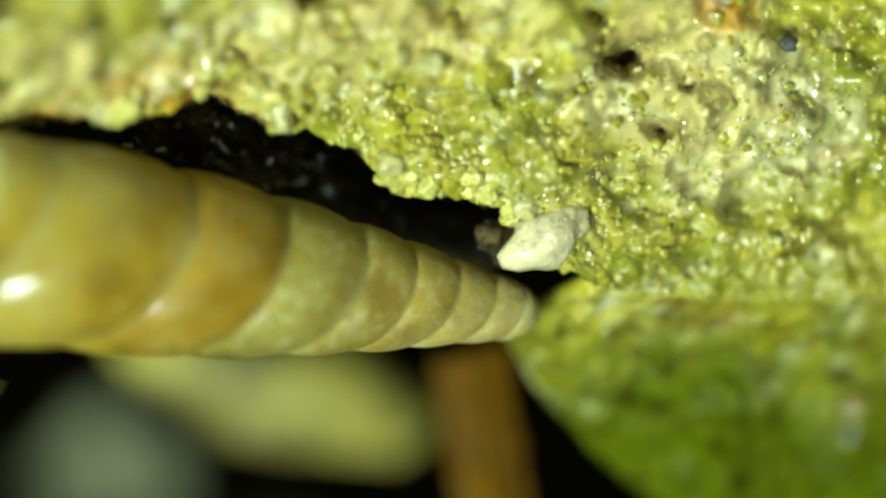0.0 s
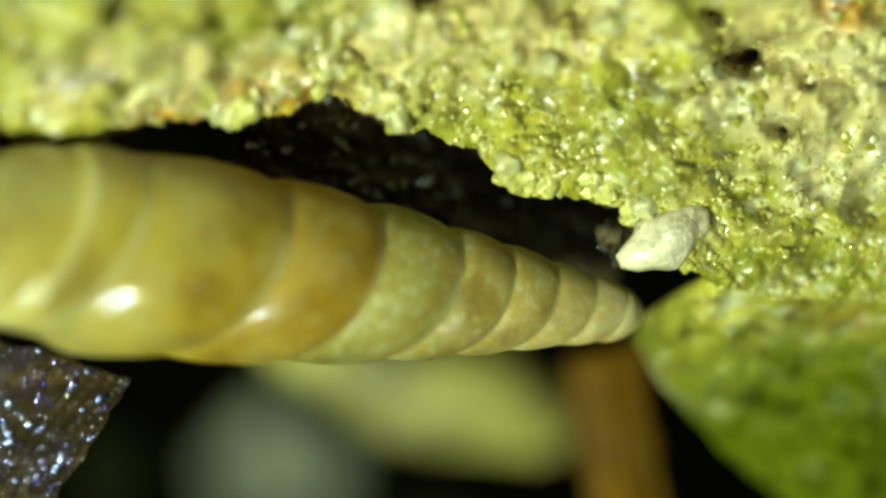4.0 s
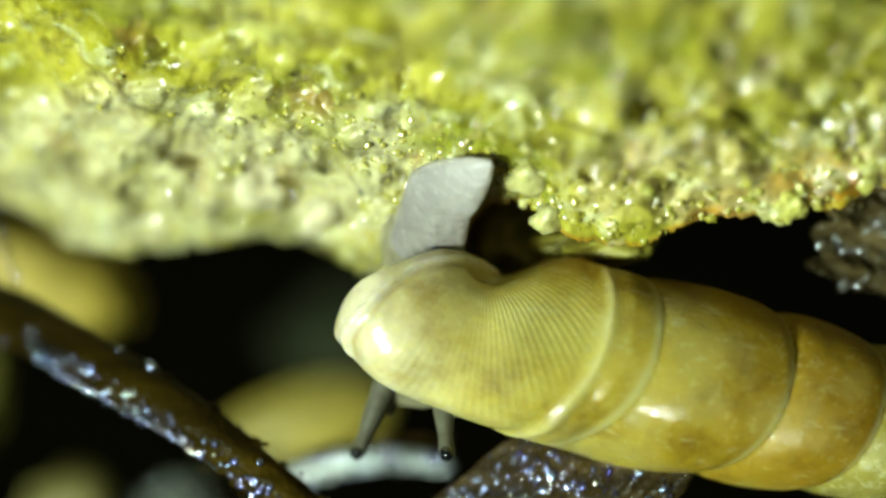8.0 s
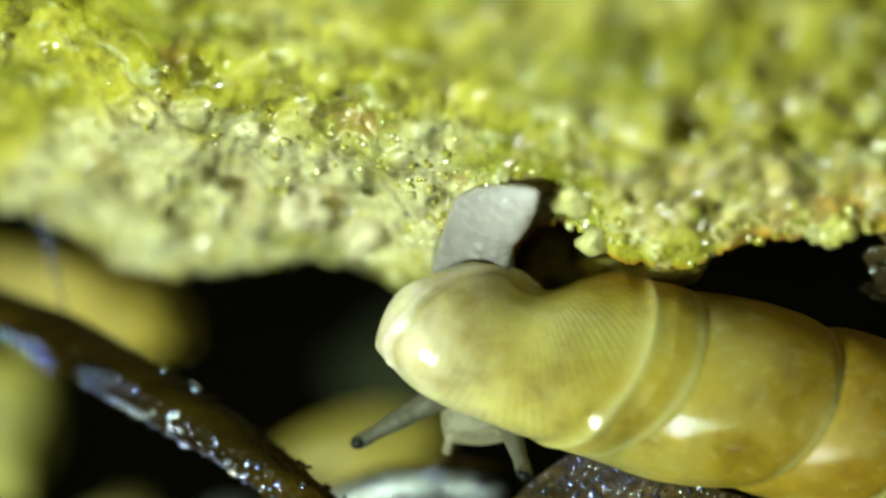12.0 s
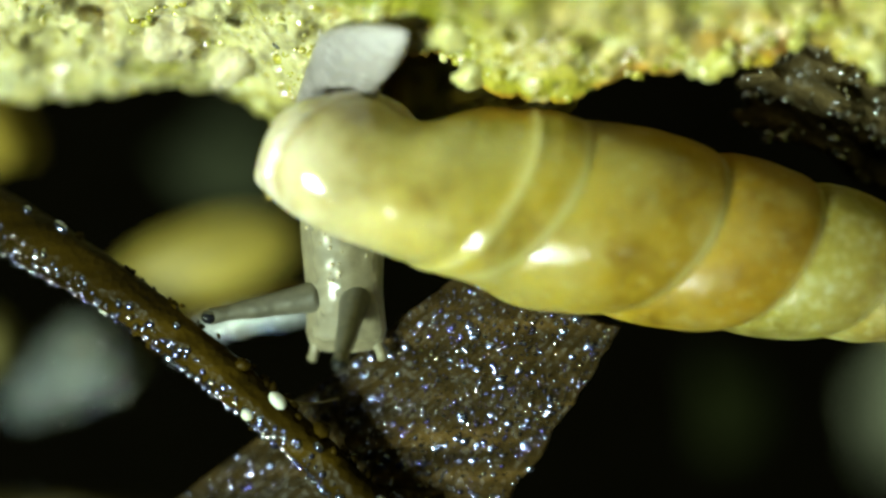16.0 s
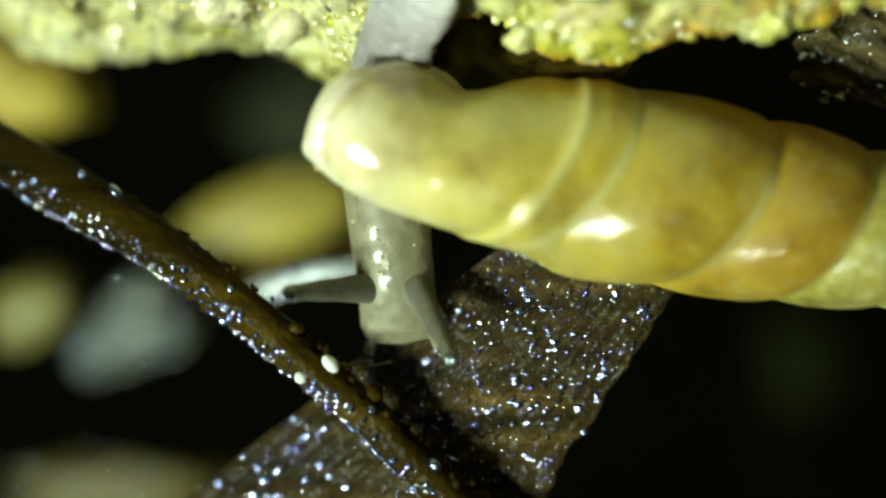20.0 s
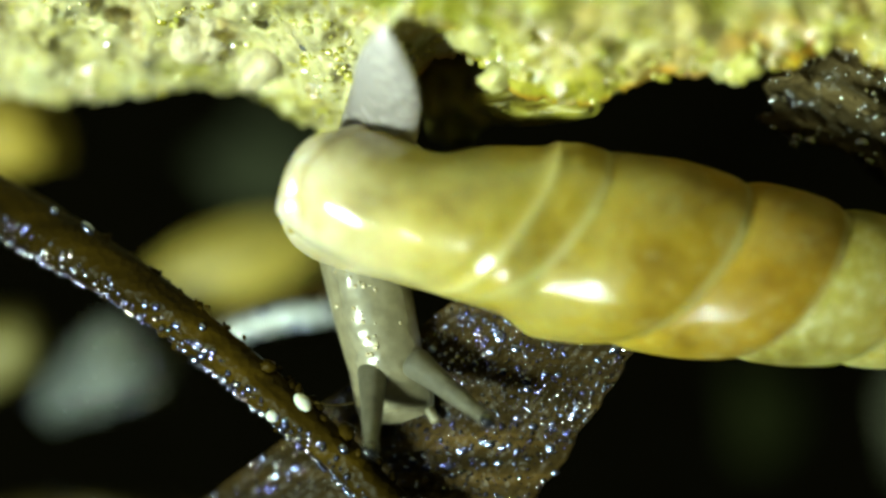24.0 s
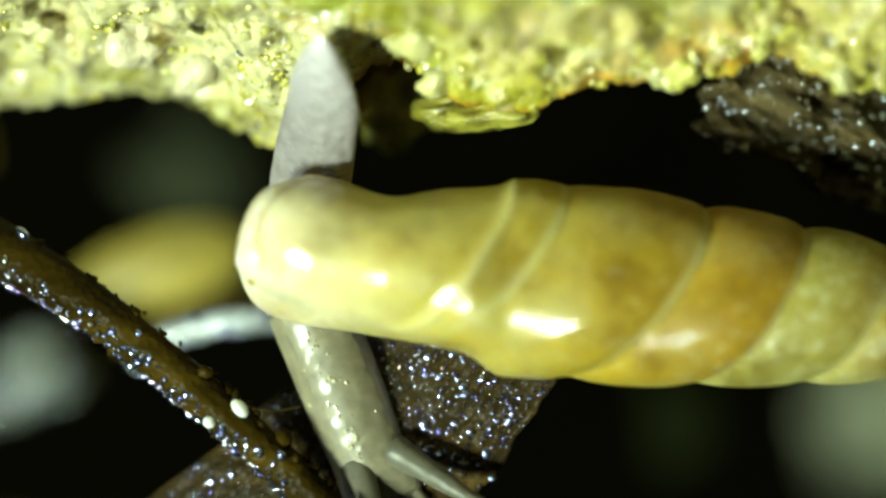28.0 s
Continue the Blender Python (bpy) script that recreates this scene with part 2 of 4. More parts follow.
def shell_material():
    m, nt, b = material("amber_shell")
    v = coords(nt)

    def read(nm):
        n = nt.nodes.new("ShaderNodeAttribute")
        n.attribute_name = nm
        return n.outputs["Fac"]

    wob = math_node(nt, "MULTIPLY", math_node(nt, "SUBTRACT", tex(nt, v, 0.8, 4), 0.5), 0.1)
    along = math_node(nt, "SUBTRACT", 1.0, math_node(nt, "ADD", read("away"), wob))
    col = ramp(nt, along, [(0.0, (0.95, 0.83, 0.7)), (0.08, (0.86, 0.73, 0.45)), (0.16, (0.75, 0.61, 0.2)), (0.24, (0.6, 0.47, 0.085)), (0.33, (0.52, 0.38, 0.04)), (0.45, (0.45, 0.3, 0.024)),
                           (0.56, (0.42, 0.25, 0.016)), (0.65, (0.42, 0.25, 0.016)), (1.0, (0.42, 0.26, 0.03))])
    worn_k = ramp(nt, math_node(nt, "DIVIDE", read("whorl"), 10.0), [(0.397, (1, 1, 1)), (0.403, (0, 0, 0))])
    worn_c = ramp(nt, along, [(0.62, (0.36, 0.31, 0.06)), (0.72, (0.38, 0.28, 0.05)), (0.8, (0.47, 0.33, 0.07)), (0.9, (0.55, 0.41, 0.12)), (1.0, (0.62, 0.5, 0.2))])
    chalk = ramp(nt, tex(nt, v, 7.0, 4, 0.7), [(0.5, (0, 0, 0)), (0.68, (0.6, 0.6, 0.6))])
    worn_c = mixc(nt, chalk, worn_c, (0.68, 0.64, 0.4))
    col = mixc(nt, worn_k, col, worn_c)
    col = mixc(nt, math_node(nt, "MULTIPLY", read("rim"), 0.85), col, (1.0, 0.88, 0.86))
    col = mixc(nt, math_node(nt, "MULTIPLY", read("groove"), 0.55), col, (0.5, 0.31, 0.05))
    speck = ramp(nt, tex(nt, v, 6.5, 4, 0.65), [(0.55, (0, 0, 0)), (0.68, (1, 1, 1))])
    col = mixc(nt, math_node(nt, "MULTIPLY", speck, 0.3), col, (0.78, 0.72, 0.38))
    blotch = ramp(nt, tex(nt, v, 1.1, 6, 0.66), [(0.3, (0.5, 0.42, 0.25)), (0.46, (0.8, 0.77, 0.64)), (0.62, (1.0, 1.0, 1.0))])
    col = mixc(nt, 1.0, col, blotch, "MULTIPLY")
    grey = ramp(nt, tex(nt, coords(nt, 1210.0), 0.6, 5), [(0.48, (0, 0, 0)), (0.66, (1, 1, 1))])
    col = mixc(nt, math_node(nt, "MULTIPLY", grey, 0.28), col, (0.46, 0.44, 0.2))
    at = nt.nodes.new("ShaderNodeAttribute")
    at.attribute_name = "suture"
    col = mixc(nt, math_node(nt, "MULTIPLY", at.outputs["Fac"], 0.5), col, (0.8, 0.72, 0.36))
    col = mixc(nt, math_node(nt, "MULTIPLY", read("slit"), 0.85), col, (0.16, 0.07, 0.01))
    scratch = ramp(nt, tex(nt, coords(nt, (900.0, 3000.0, 3000.0)), 2.2, 3), [(0.62, (0, 0, 0)), (0.7, (1, 1, 1))])
    col = mixc(nt, math_node(nt, "MULTIPLY", scratch, 0.2), col, (0.7, 0.66, 0.45))
    paint(nt, b, col)
    b.inputs["Roughness"].default_value = 0.42
    b.inputs["Subsurface Weight"].default_value = 0.8
    b.inputs["Subsurface Radius"].default_value = (0.0011, 0.0008, 0.00015)
    b.inputs["Coat Weight"].default_value = 0.7
    b.inputs["Coat Roughness"].default_value = 0.06
    b.inputs["Specular IOR Level"].default_value = 0.2
    b.inputs["Coat IOR"].default_value = 1.8
    warm = nt.nodes.new("ShaderNodeLayerWeight")
    warm.inputs["Blend"].default_value = 0.3
    worn = ramp(nt, along, [(0.22, (0.9, 0.9, 0.9)), (0.34, (0.6, 0.6, 0.6)), (0.45, (0.26, 0.26, 0.26)), (0.6, (0.14, 0.14, 0.14)), (0.7, (0.08, 0.08, 0.08))])
    nt.links.new(math_node(nt, "MULTIPLY", worn, math_node(nt, "ADD", math_node(nt, "MULTIPLY", warm.outputs["Fresnel"], 0.2), 0.8)), b.inputs["Coat Weight"])
    st = nt.nodes.new("ShaderNodeAttribute")
    st.attribute_name = "stria"
    fan = nt.nodes.new("ShaderNodeAttribute")
    fan.attribute_name = "fan"
    nk = nt.nodes.new("ShaderNodeAttribute")
    nk.attribute_name = "neck"
    lines = math_node(nt, "ADD", math_node(nt, "MULTIPLY", math_node(nt, "SINE", st.outputs["Fac"]), math_node(nt, "SUBTRACT", 1.0, nk.outputs["Fac"])),
                      math_node(nt, "MULTIPLY", math_node(nt, "SINE", fan.outputs["Fac"]), nk.outputs["Fac"]))
    wave = math_node(nt, "MULTIPLY", lines, ramp(nt, tex(nt, v, 0.8, 3), [(0.4, (0.3, 0.3, 0.3)), (0.65, (1, 1, 1))]))
    n1 = bump(nt, b, wave, 0.5, 0.0000045)
    n2 = bump(nt, b, tex(nt, v, 1.9, 3), 0.2, 0.00005, n1)
    n3 = bump(nt, b, tex(nt, v, 6.0, 3, 0.6), 0.6, 0.000022, n2)
    nt.links.new(n3, b.inputs["Coat Normal"])
    return m


SHELL = shell_material()
LIP = plain("pale_lip", (0.68, 0.6, 0.36), 0.25, 2.0, 0.12, 0.00001, coat=0.6, sub=0.4)


def flesh_material(name, colour, sub, coat=0.9, clear=0.35, tip=None):
    m, nt, b = material(name)
    v = coords(nt)
    col = ramp(nt, tex(nt, v, 6.0, 4), [(0.35, tuple(c * 0.72 for c in colour)), (0.65, colour)])
    if tip:
        at = nt.nodes.new("ShaderNodeAttribute")
        at.attribute_name = "tip"
        col = mixc(nt, at.outputs["Fac"], col, tip)
    paint(nt, b, col)
    b.inputs["Roughness"].default_value = 0.5
    b.inputs["Subsurface Weight"].default_value = sub
    b.inputs["Subsurface Radius"].default_value = (0.0007, 0.0007, 0.0006)
    b.inputs["Coat Weight"].default_value = coat
    b.inputs["Coat Roughness"].default_value = 0.05
    b.inputs["Transmission Weight"].default_value = clear
    b.inputs["Specular IOR Level"].default_value = 0.5 * coat
    dome = math_node(nt, "MULTIPLY", voro(nt, v, 6.0, "SMOOTH_F1").outputs["Distance"], -1.0)
    n1 = bump(nt, b, dome, min(1.0, 1.1 * coat), 0.00009)
    nt.links.new(n1, b.inputs["Coat Normal"])
    return m


FLESH = flesh_material("grey_flesh", (0.41, 0.35, 0.22), 0.75, 0.22, 0.4)
GRANULE = plain("wet_skin_granule", (0.6, 0.52, 0.34), 0.12, 4.0, 0.2, 0, sub=0.6, spec=1.0)
for sock, val in (("IOR", 1.9), ("Specular Tint", (0.85, 0.8, 1.0, 1))):
    GRANULE.node_tree.nodes["Principled BSDF"].inputs[sock].default_value = val
SOLE = flesh_material("blue_grey_foot", (0.46, 0.395, 0.4), 0.85, 0.4, 0.35, (0.8, 0.71, 0.75))
TENTACLE = flesh_material("dark_grey_tentacle", (0.2, 0.18, 0.13), 0.6, 0.25)
DARKGRAIN = plain("dark_grain", (0.05, 0.05, 0.05), 0.5, 6, 0.5, 0.00004)
EYEDOT = plain("black_eye", (0.01, 0.01, 0.012), 0.1, 3, 0.2, 0, coat=1.0)


def bark_material(name, dark, light, stripe, spec=0.04, high=0.75):
    m, nt, b = material(name)
    v = coords(nt, stripe)
    col = ramp(nt, tex(nt, v, 1.0, 5), [(0.3, dark), (0.56, tuple(0.7 * a + 0.3 * c for a, c in zip(dark, light))), (high, light)])
    paint(nt, b, col)
    b.inputs["Roughness"].default_value = 0.35
    b.inputs["Specular IOR Level"].default_value = spec
    b.inputs["Coat Weight"].default_value = 0.0
    b.inputs["Coat Roughness"].default_value = 0.15
    w = coords(nt)
    n1 = bump(nt, b, tex(nt, v, 1.5, 3), 0.4, 0.00003)
    bump(nt, b, voro(nt, w, 9.0).outputs["Distance"], 0.5, 0.00004, n1)
    return m


LEAFBARK = bark_material("wet_brown_leaf", (0.012, 0.009, 0.004), (0.125, 0.072, 0.02), (350.0, 3000.0, 350.0))
DARKBARK = bark_material("wet_dark_bark", (0.016, 0.012, 0.005), (0.2, 0.14, 0.06), (350.0, 3000.0, 350.0))
TWIGBARK = bark_material("wet_black_twig", (0.002, 0.0014, 0.0005), (0.095, 0.055, 0.005), (220.0, 1300.0, 1300.0), 0.02, 0.8)
ORANGE = bark_material("orange_bark", (0.08, 0.034, 0.001), (0.26, 0.12, 0.003), (600.0, 3000.0, 600.0))
TAN = plain("tan_dead_leaf", (0.4, 0.3, 0.05), 0.5, 0.8, 0.5, 0.00008, sub=0.2)


# ---- mesh helpers (all given in mm) ----
def mesh_object(name, verts, faces, mat, smooth=True):
    me = bpy.data.meshes.new(name)
    va = np.asarray(verts, float) * MM
    me.from_pydata(va.tolist(), [], faces if isinstance(faces, list) else faces.tolist())
    if smooth:
        me.polygons.foreach_set("use_smooth", np.ones(len(me.polygons), bool))
    me.materials.append(mat)
    me.update()
    return new(name, me)


def under(ob, parent, label=""):
    ob.parent = parent
    return tagged(ob, label)


def grid_faces(nu, nv, wrap=False):
    a = np.arange(nu * nv).reshape(nu, nv)
    if wrap:
        b = np.roll(a, -1, axis=1)
        q = np.stack([a[:-1], b[:-1], b[1:], a[1:]], -1)
    else:
        q = np.stack([a[:-1, :-1], a[:-1, 1:], a[1:, 1:], a[1:, :-1]], -1)
    return q.reshape(-1, 4)


def empty(name, at=(0, 0, 0)):
    e = new(name)
    e.empty_display_size = 0.001
    e.location = Vector(at) * MM
    return e


def icosphere(level):
    bm = bmesh.new()
    bmesh.ops.create_icosphere(bm, subdivisions=level, radius=1.0)
    v = np.array([x.co[:] for x in bm.verts])
    f = np.array([[x.index for x in fc.verts] for fc in bm.faces])
    bm.free()
    return v, f


ICO1, ICO2, ICO3, ICO4 = (icosphere(k) for k in (1, 2, 3, 5))


def lump(name, centre, size, mat, seed=0, rough=0.18, scale=1.6, ico=ICO4, tilt=(0, 0, 0)):
    """An uneven stone or crumb, its mesh about its own middle; size in mm."""
    v, f = ico
    d = 1 + rough * fbm(v[:, 0] * scale + seed * 7.1, v[:, 1] * scale + seed * 3.3, v[:, 2] * scale + 20, 4)
    ob = mesh_object(name, v * d[:, None] * np.asarray(size), f, mat)
    ob.matrix_basis = pose(*(Vector(centre) * MM), *tilt)
    return ob


def sprinkle(name, places, sizes, mat, ico, seed, flat=1.0, rough=0.0):
    """Many small beads joined into one mesh."""
    r = np.random.RandomState(seed)
    v, f = ico
    n = len(places)
    scale = np.asarray(sizes)[:, None, None] * (0.7 + 0.6 * r.rand(n, 1, 3))
    scale[:, :, 2] *= flat
    jit = 1 + rough * (r.rand(n, len(v), 1) - 0.5)
    verts = (v[None] * jit * scale + np.asarray(places)[:, None, :]).reshape(-1, 3)
    faces = (f[None] + (np.arange(n) * len(v))[:, None, None]).reshape(-1, f.shape[1])
    return mesh_object(name, verts, faces, mat)


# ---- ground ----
# Ground sheet in the near-black soil that paints the shade below
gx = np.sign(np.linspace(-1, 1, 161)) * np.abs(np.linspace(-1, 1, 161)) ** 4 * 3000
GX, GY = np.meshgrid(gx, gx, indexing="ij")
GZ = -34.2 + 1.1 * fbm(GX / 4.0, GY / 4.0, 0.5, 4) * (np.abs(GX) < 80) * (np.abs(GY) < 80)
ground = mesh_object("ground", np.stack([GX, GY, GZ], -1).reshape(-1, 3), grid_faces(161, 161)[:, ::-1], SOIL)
tagged(ground, "damp soil under stones and litter, shade painted in near black", "ground", kind="structure")

# ---- the limestone above the crack ----
EDGE = [(-900, 40), (-342, 30), (-242, 50), (-92, 110), (-42, 155), (58, 178), (198, 168), (346, 150), (446, 165), (526, 215), (600, 250),
        (690, 220), (735, 130), (770, 95), (836, 104), (876, 142), (926, 170), (986, 178), (1060, 180), (1095, 158), (1150, 140), (1240, 132), (1300, 128), (1397, 122),
        (1457, 84), (1517, 108), (1577, 150), (1637, 146), (1727, 182), (1767, 232), (1807, 258), (1867, 256), (1927, 264), (1990, 280),
        (2020, 330), (2060, 375), (2134, 402), (2190, 425), (2280, 440), (3400, 470)]
DEPTH = [(-900, -2.6), (300, -2.0), (560, -2.0), (690, -1.5), (745, -0.9), (800, -0.1), (900, 0.1), (1300, 0.0), (1700, -0.2), (2100, -0.5), (3400, -0.6)]


def along(table, x):
    return np.interp(x, [a for a, _ in table], [b for _, b in table])


def soft_along(table, x):
    """The table's value, eased over its corners."""
    return sum(along(table, x + k * 40.0) for k in range(-4, 5)) / 9


PITS = [(2206, 14, 36, 1.7), (2160, -70, 24, 0.9), (1790, 70, 20, 0.7), (1630, -90, 30, 0.8), (2330, 60, 26, 0.8), (2285, 140, 28, 0.5), (1729, -110, 60, 0.9), (-311, -116, 60, 1.2), (466, 20, 30, 0.9), (1060, -60, 40, 0.7), (1180, 20, 30, 0.5), (2440, 250, 30, 0.5),
        (640, -140, 50, 0.7), (180, 0, 45, 0.9), (1900, -60, 36, 0.6), (1500, 0, 30, 0.5), (2100, 120, 24, 0.4), (960, 60, 22, 0.4), (330, 40, 26, 0.8)]


SLOPE = [(-900, 1.4), (700, 1.5), (1150, 1.1), (1600, 0.55), (2500, 0.45), (3400, 0.6)]


def relief(u, v, k):
    """Lumps, crumbs and pits of the stone."""
    big = 0.42 * fbm(u / 150.0, v / 120.0, 0.3, 2)
    mid = 0.26 * fbm(u / 56.0, v / 46.0, 2.3, 2)
    lumps = 0.1 * fbm(u / 26.0, v / 22.0, 4.1, 1)
    fine = 0.022 * fbm(u / 15.0, v / 14.0, 6.1, 1)
    worn_ = np.interp(u, [450, 900], [0.3, 1.0])
    out = (big + mid) * k + (lumps + fine) * worn_
    uw, vw = u + 16 * fbm(u / 30.0, v / 30.0, 8.2, 2), v + 16 * fbm(u / 30.0, v / 30.0, 11.4, 2)
    for pu_, pv_, r_, d_ in PITS:
        out = out - d_ * np.exp(-((uw - pu_) / r_) ** 2 - ((vw - pv_) / (r_ * 0.7)) ** 2)
    return out


def rock_height(u, p):
    """Height over the edge's own, p steps back from the edge."""
    lip_ = along([(2080, 0.4), (2200, 0.0)], u)
    even = sum(along(EDGE, u + k * 30.0) for k in range(-6, 7)) / 13 - along(EDGE, u)
    far = 1 - np.exp(-p / 80.0)
    rise = lip_ * (1 - np.exp(-p / 60.0)) + np.clip(p + even * far, 0, None) * STEP * soft_along(SLOPE, u)
    return rise + relief(u, along(EDGE, u) - p, np.clip(p / 60.0, 0.25, 1))


def rock_edge(u, p=0.0):
    """The worn edge; its small notches die out behind it."""
    return along(EDGE, u) + (9 * fbm(u / 38.0, 0.5, 0.5, 3) + 4 * fbm(u / 9.0, 3.5, 0.5, 2)) * np.exp(-np.maximum(p, 0) / 30.0)


us = np.arange(-700, 3000, 5.0)
ps = np.concatenate([-np.array([560, 460, 380, 310, 250, 200, 160, 125, 95, 70, 50, 34, 22, 13, 7, 3.0]), np.arange(0, 260, 5.0), np.arange(260, 1010, 8.0), np.array([1050, 1150])])
UU, PP = np.meshgrid(us, ps, indexing="ij")
back = np.clip(PP, 0, None)
below = np.clip(-PP, 0, None)
VV = rock_edge(UU, back) - back - np.where(PP < 0, 0.28 * below + 10 * np.minimum(below / 30, 1) * fbm(UU / 40, below / 40, 7.7, 3), 0)
ZZ = soft_along(DEPTH, UU) + np.where(PP >= 0, rock_height(UU, back), rock_height(UU, 0 * PP) - below * 0.028)
VV = VV + 4 * fbm(UU / 14, PP / 14, 9.1, 2)
XYZ = spread(UU, VV, ZZ)
rock = empty("limestone_rock", W(1200, 0, -15))
tagged(rock, "wet yellow-green limestone with algae and glittering grains", "rock")
stone_face = mesh_object("stone_face", XYZ.reshape(-1, 3) - np.array(W(1200, 0, -15)), grid_faces(len(us), len(ps)), ROCK)
# patches of other colour: (u, v, half width, half height)
PATCHES = {"bare": [(100, 60, 620, 170), (620, 120, 190, 120), (1230, 90, 70, 50), (2420, 110, 280, 170)], "beige": [(1130, 70, 240, 80), (1590, 10, 190, 110), (1420, 20, 120, 60), (2330, -60, 160, 90), (1830, -70, 240, 120), (2320, 110, 200, 130)],
           "ochre": [(1385, 80, 120, 62), (1180, 140, 70, 22), (2420, -90, 70, 50), (800, 120, 60, 20)],
           "algae": [(1990, 170, 120, 130), (2250, 400, 200, 60), (900, -160, 260, 90), (1700, 150, 80, 60)]}
V0 = along(EDGE, UU) - back
for nm, spots in PATCHES.items():
    mask = np.zeros_like(UU)
    for pu_, pv_, ru_, rv_ in spots:
        d_ = ((UU - pu_) / ru_) ** 2 + ((V0 - pv_) / rv_) ** 2 + 0.55 * fbm(UU / 70, V0 / 60, pu_ * 0.01, 3)
        mask = np.maximum(mask, np.clip(1.5 - d_ * 1.2, 0, 1))
    if nm == "ochre":  # rusty rim along the crack's lip
        mask = np.maximum(mask, np.clip((UU - 560) / 120, 0, 1) * np.clip((1620 - UU) / 200, 0, 1) * np.clip((9 - PP) / 6, 0, 1))
    att = stone_face.data.attributes.new(nm, "FLOAT", "POINT")
    att.data.foreach_set("value", mask.reshape(-1).astype(np.float32))
under(stone_face, rock)


def on_rock(u, p):
    """The rock's surface p steps back from its edge."""
    z = float(soft_along(DEPTH, u) + rock_height(np.array(float(u)), np.array(float(max(p, 0)))))
    return W(u, float(rock_edge(np.array(float(u)), p)) - p, z)


rs = np.random.RandomState(3)


def rock_spots(n, reach):
    u = rs.rand(n) ** 0.7 * 3300 - 500
    p = np.abs(rs.randn(n)) * reach + 1
    z = soft_along(DEPTH, u) + rock_height(u, p)
    return spread(u, rock_edge(u, p) - p, z) - np.array(W(1200, 0, -15))


def thinned(spots, share):
    """Leaves only a share of the spots on the smooth pale stone."""
    return spots[(spots[:, 0] > -3.9) | (rs.rand(len(spots)) < share)]


crust = thinned(rock_spots(3000, 240), 0.35)
grains = sprinkle("grain_crust", crust, 0.02 + 0.06 * rs.rand(len(crust)) ** 2.5, GRAIN, ICO2, 5, 0.5, 0.6)
tagged(under(grains, rock, "small wet translucent mineral grains"), kind="stuff")
GLINT = grain_material()
GLINT.name = "wet_film_bead"
for sock, val in (("Specular Tint", (0.85, 0.85, 1.0, 1)), ("IOR", 2.0), ("Coat Weight", 0.0), ("Roughness", 0.12)):
    GLINT.node_tree.nodes["Principled BSDF"].inputs[sock].default_value = val
film_at = thinned(rock_spots(1300, 260), 0.3)
wet_beads = sprinkle("water_film", film_at, 0.02 + 0.045 * rs.rand(len(film_at)) ** 2, GLINT, ICO2, 6, 0.5, 0.4)
tagged(under(wet_beads, rock, "beads of water glinting on the stone"), kind="stuff")
grain_meshes = []
for k in range(6):
    r_ = np.random.RandomState(40 + k)
    ob = mesh_object("grain", ICO2[0] * (1 + 0.5 * (r_.rand(len(ICO2[0]), 1) - 0.5)) * (1.2 - 0.08 * k, 0.9, 0.6 + 0.05 * k) * (0.045 + 0.011 * k), ICO2[1], (ROCK, GRAIN, ROCK, ROCK, QUARTZ, ROCK)[k])
    grain_meshes.append(ob.data)
    bpy.data.objects.remove(ob)
for k, at_ in enumerate(rock_spots(220, 130)):
    g = new("grain", grain_meshes[k % 6])
    g.matrix_basis = pose(*(at_ * MM), *(rs.rand(3) * 360))
    under(g, rock)

# rounded translucent grains along the worn lip of the crack
RIMGRAIN = plain("translucent_rim_grain", (0.6, 0.54, 0.14), 0.25, 3.0, 0.4, 0.00005, coat=0.8, sub=0.5)
rim_meshes = []
for k in range(5):
    v_, f_ = ICO3
    d_ = 1 + 0.5 * fbm(v_[:, 0] * 1.5 + 5 * k, v_[:, 1] * 1.5, v_[:, 2] * 1.5 + 30, 3)
    ob = mesh_object("grain", v_ * d_[:, None] * (1.1, 0.95, 0.8) * (0.1 + 0.022 * k), f_, RIMGRAIN)
    rim_meshes.append(ob.data)
    bpy.data.objects.remove(ob)
for k in range(30):
    u_ = (1700 + 330 * rs.rand()) if k % 4 else (1230 + 360 * rs.rand())
    g = new("grain", rim_meshes[k % 5])
    at_ = on_rock(u_, 6 + 40 * rs.rand()) - W(1200, 0, -15)
    g.matrix_basis = pose(at_[0] * MM, at_[1] * MM, (at_[2] - 0.06) * MM, *(rs.rand(3) * 360))
    under(g, rock)

# ---- the algae-green stone at the crack's end ----
LEFT = [(290, 2360), (340, 2260), (380, 2170), (430, 2075), (470, 2010), (516, 1995), (596, 2045), (706, 2150), (786, 2250), (900, 2370), (1100, 2560), (1400, 2700)]
vs = np.arange(290, 1300, 6.0)
qs = np.concatenate([-np.array([420, 330, 250, 180, 130, 90, 60, 36, 20, 10, 4.0]), np.arange(0, 500, 6.0), np.arange(500, 1200, 14.0)])
VV2, QQ = np.meshgrid(vs, qs, indexing="ij")
q0, b0 = np.clip(QQ, 0, None), np.clip(-QQ, 0, None)


def moss_height(v, q):
    """Runs on from the limestone's edge without a step, then sinks away from the lens."""
    u = along(LEFT, v) + q
    e = along(EDGE, u)
    d = np.clip(v - e, 0, None)
    k = np.clip(0.25 + d / 200.0, 0.25, 0.6)
    return along(DEPTH, u) - 0.3 * np.clip((e - v) / 20.0, 0, 1) + relief(u, v, k) - 4.5 * (1 - np.exp(-d / 350.0)) - 0.6 * np.exp(-q / 40.0)


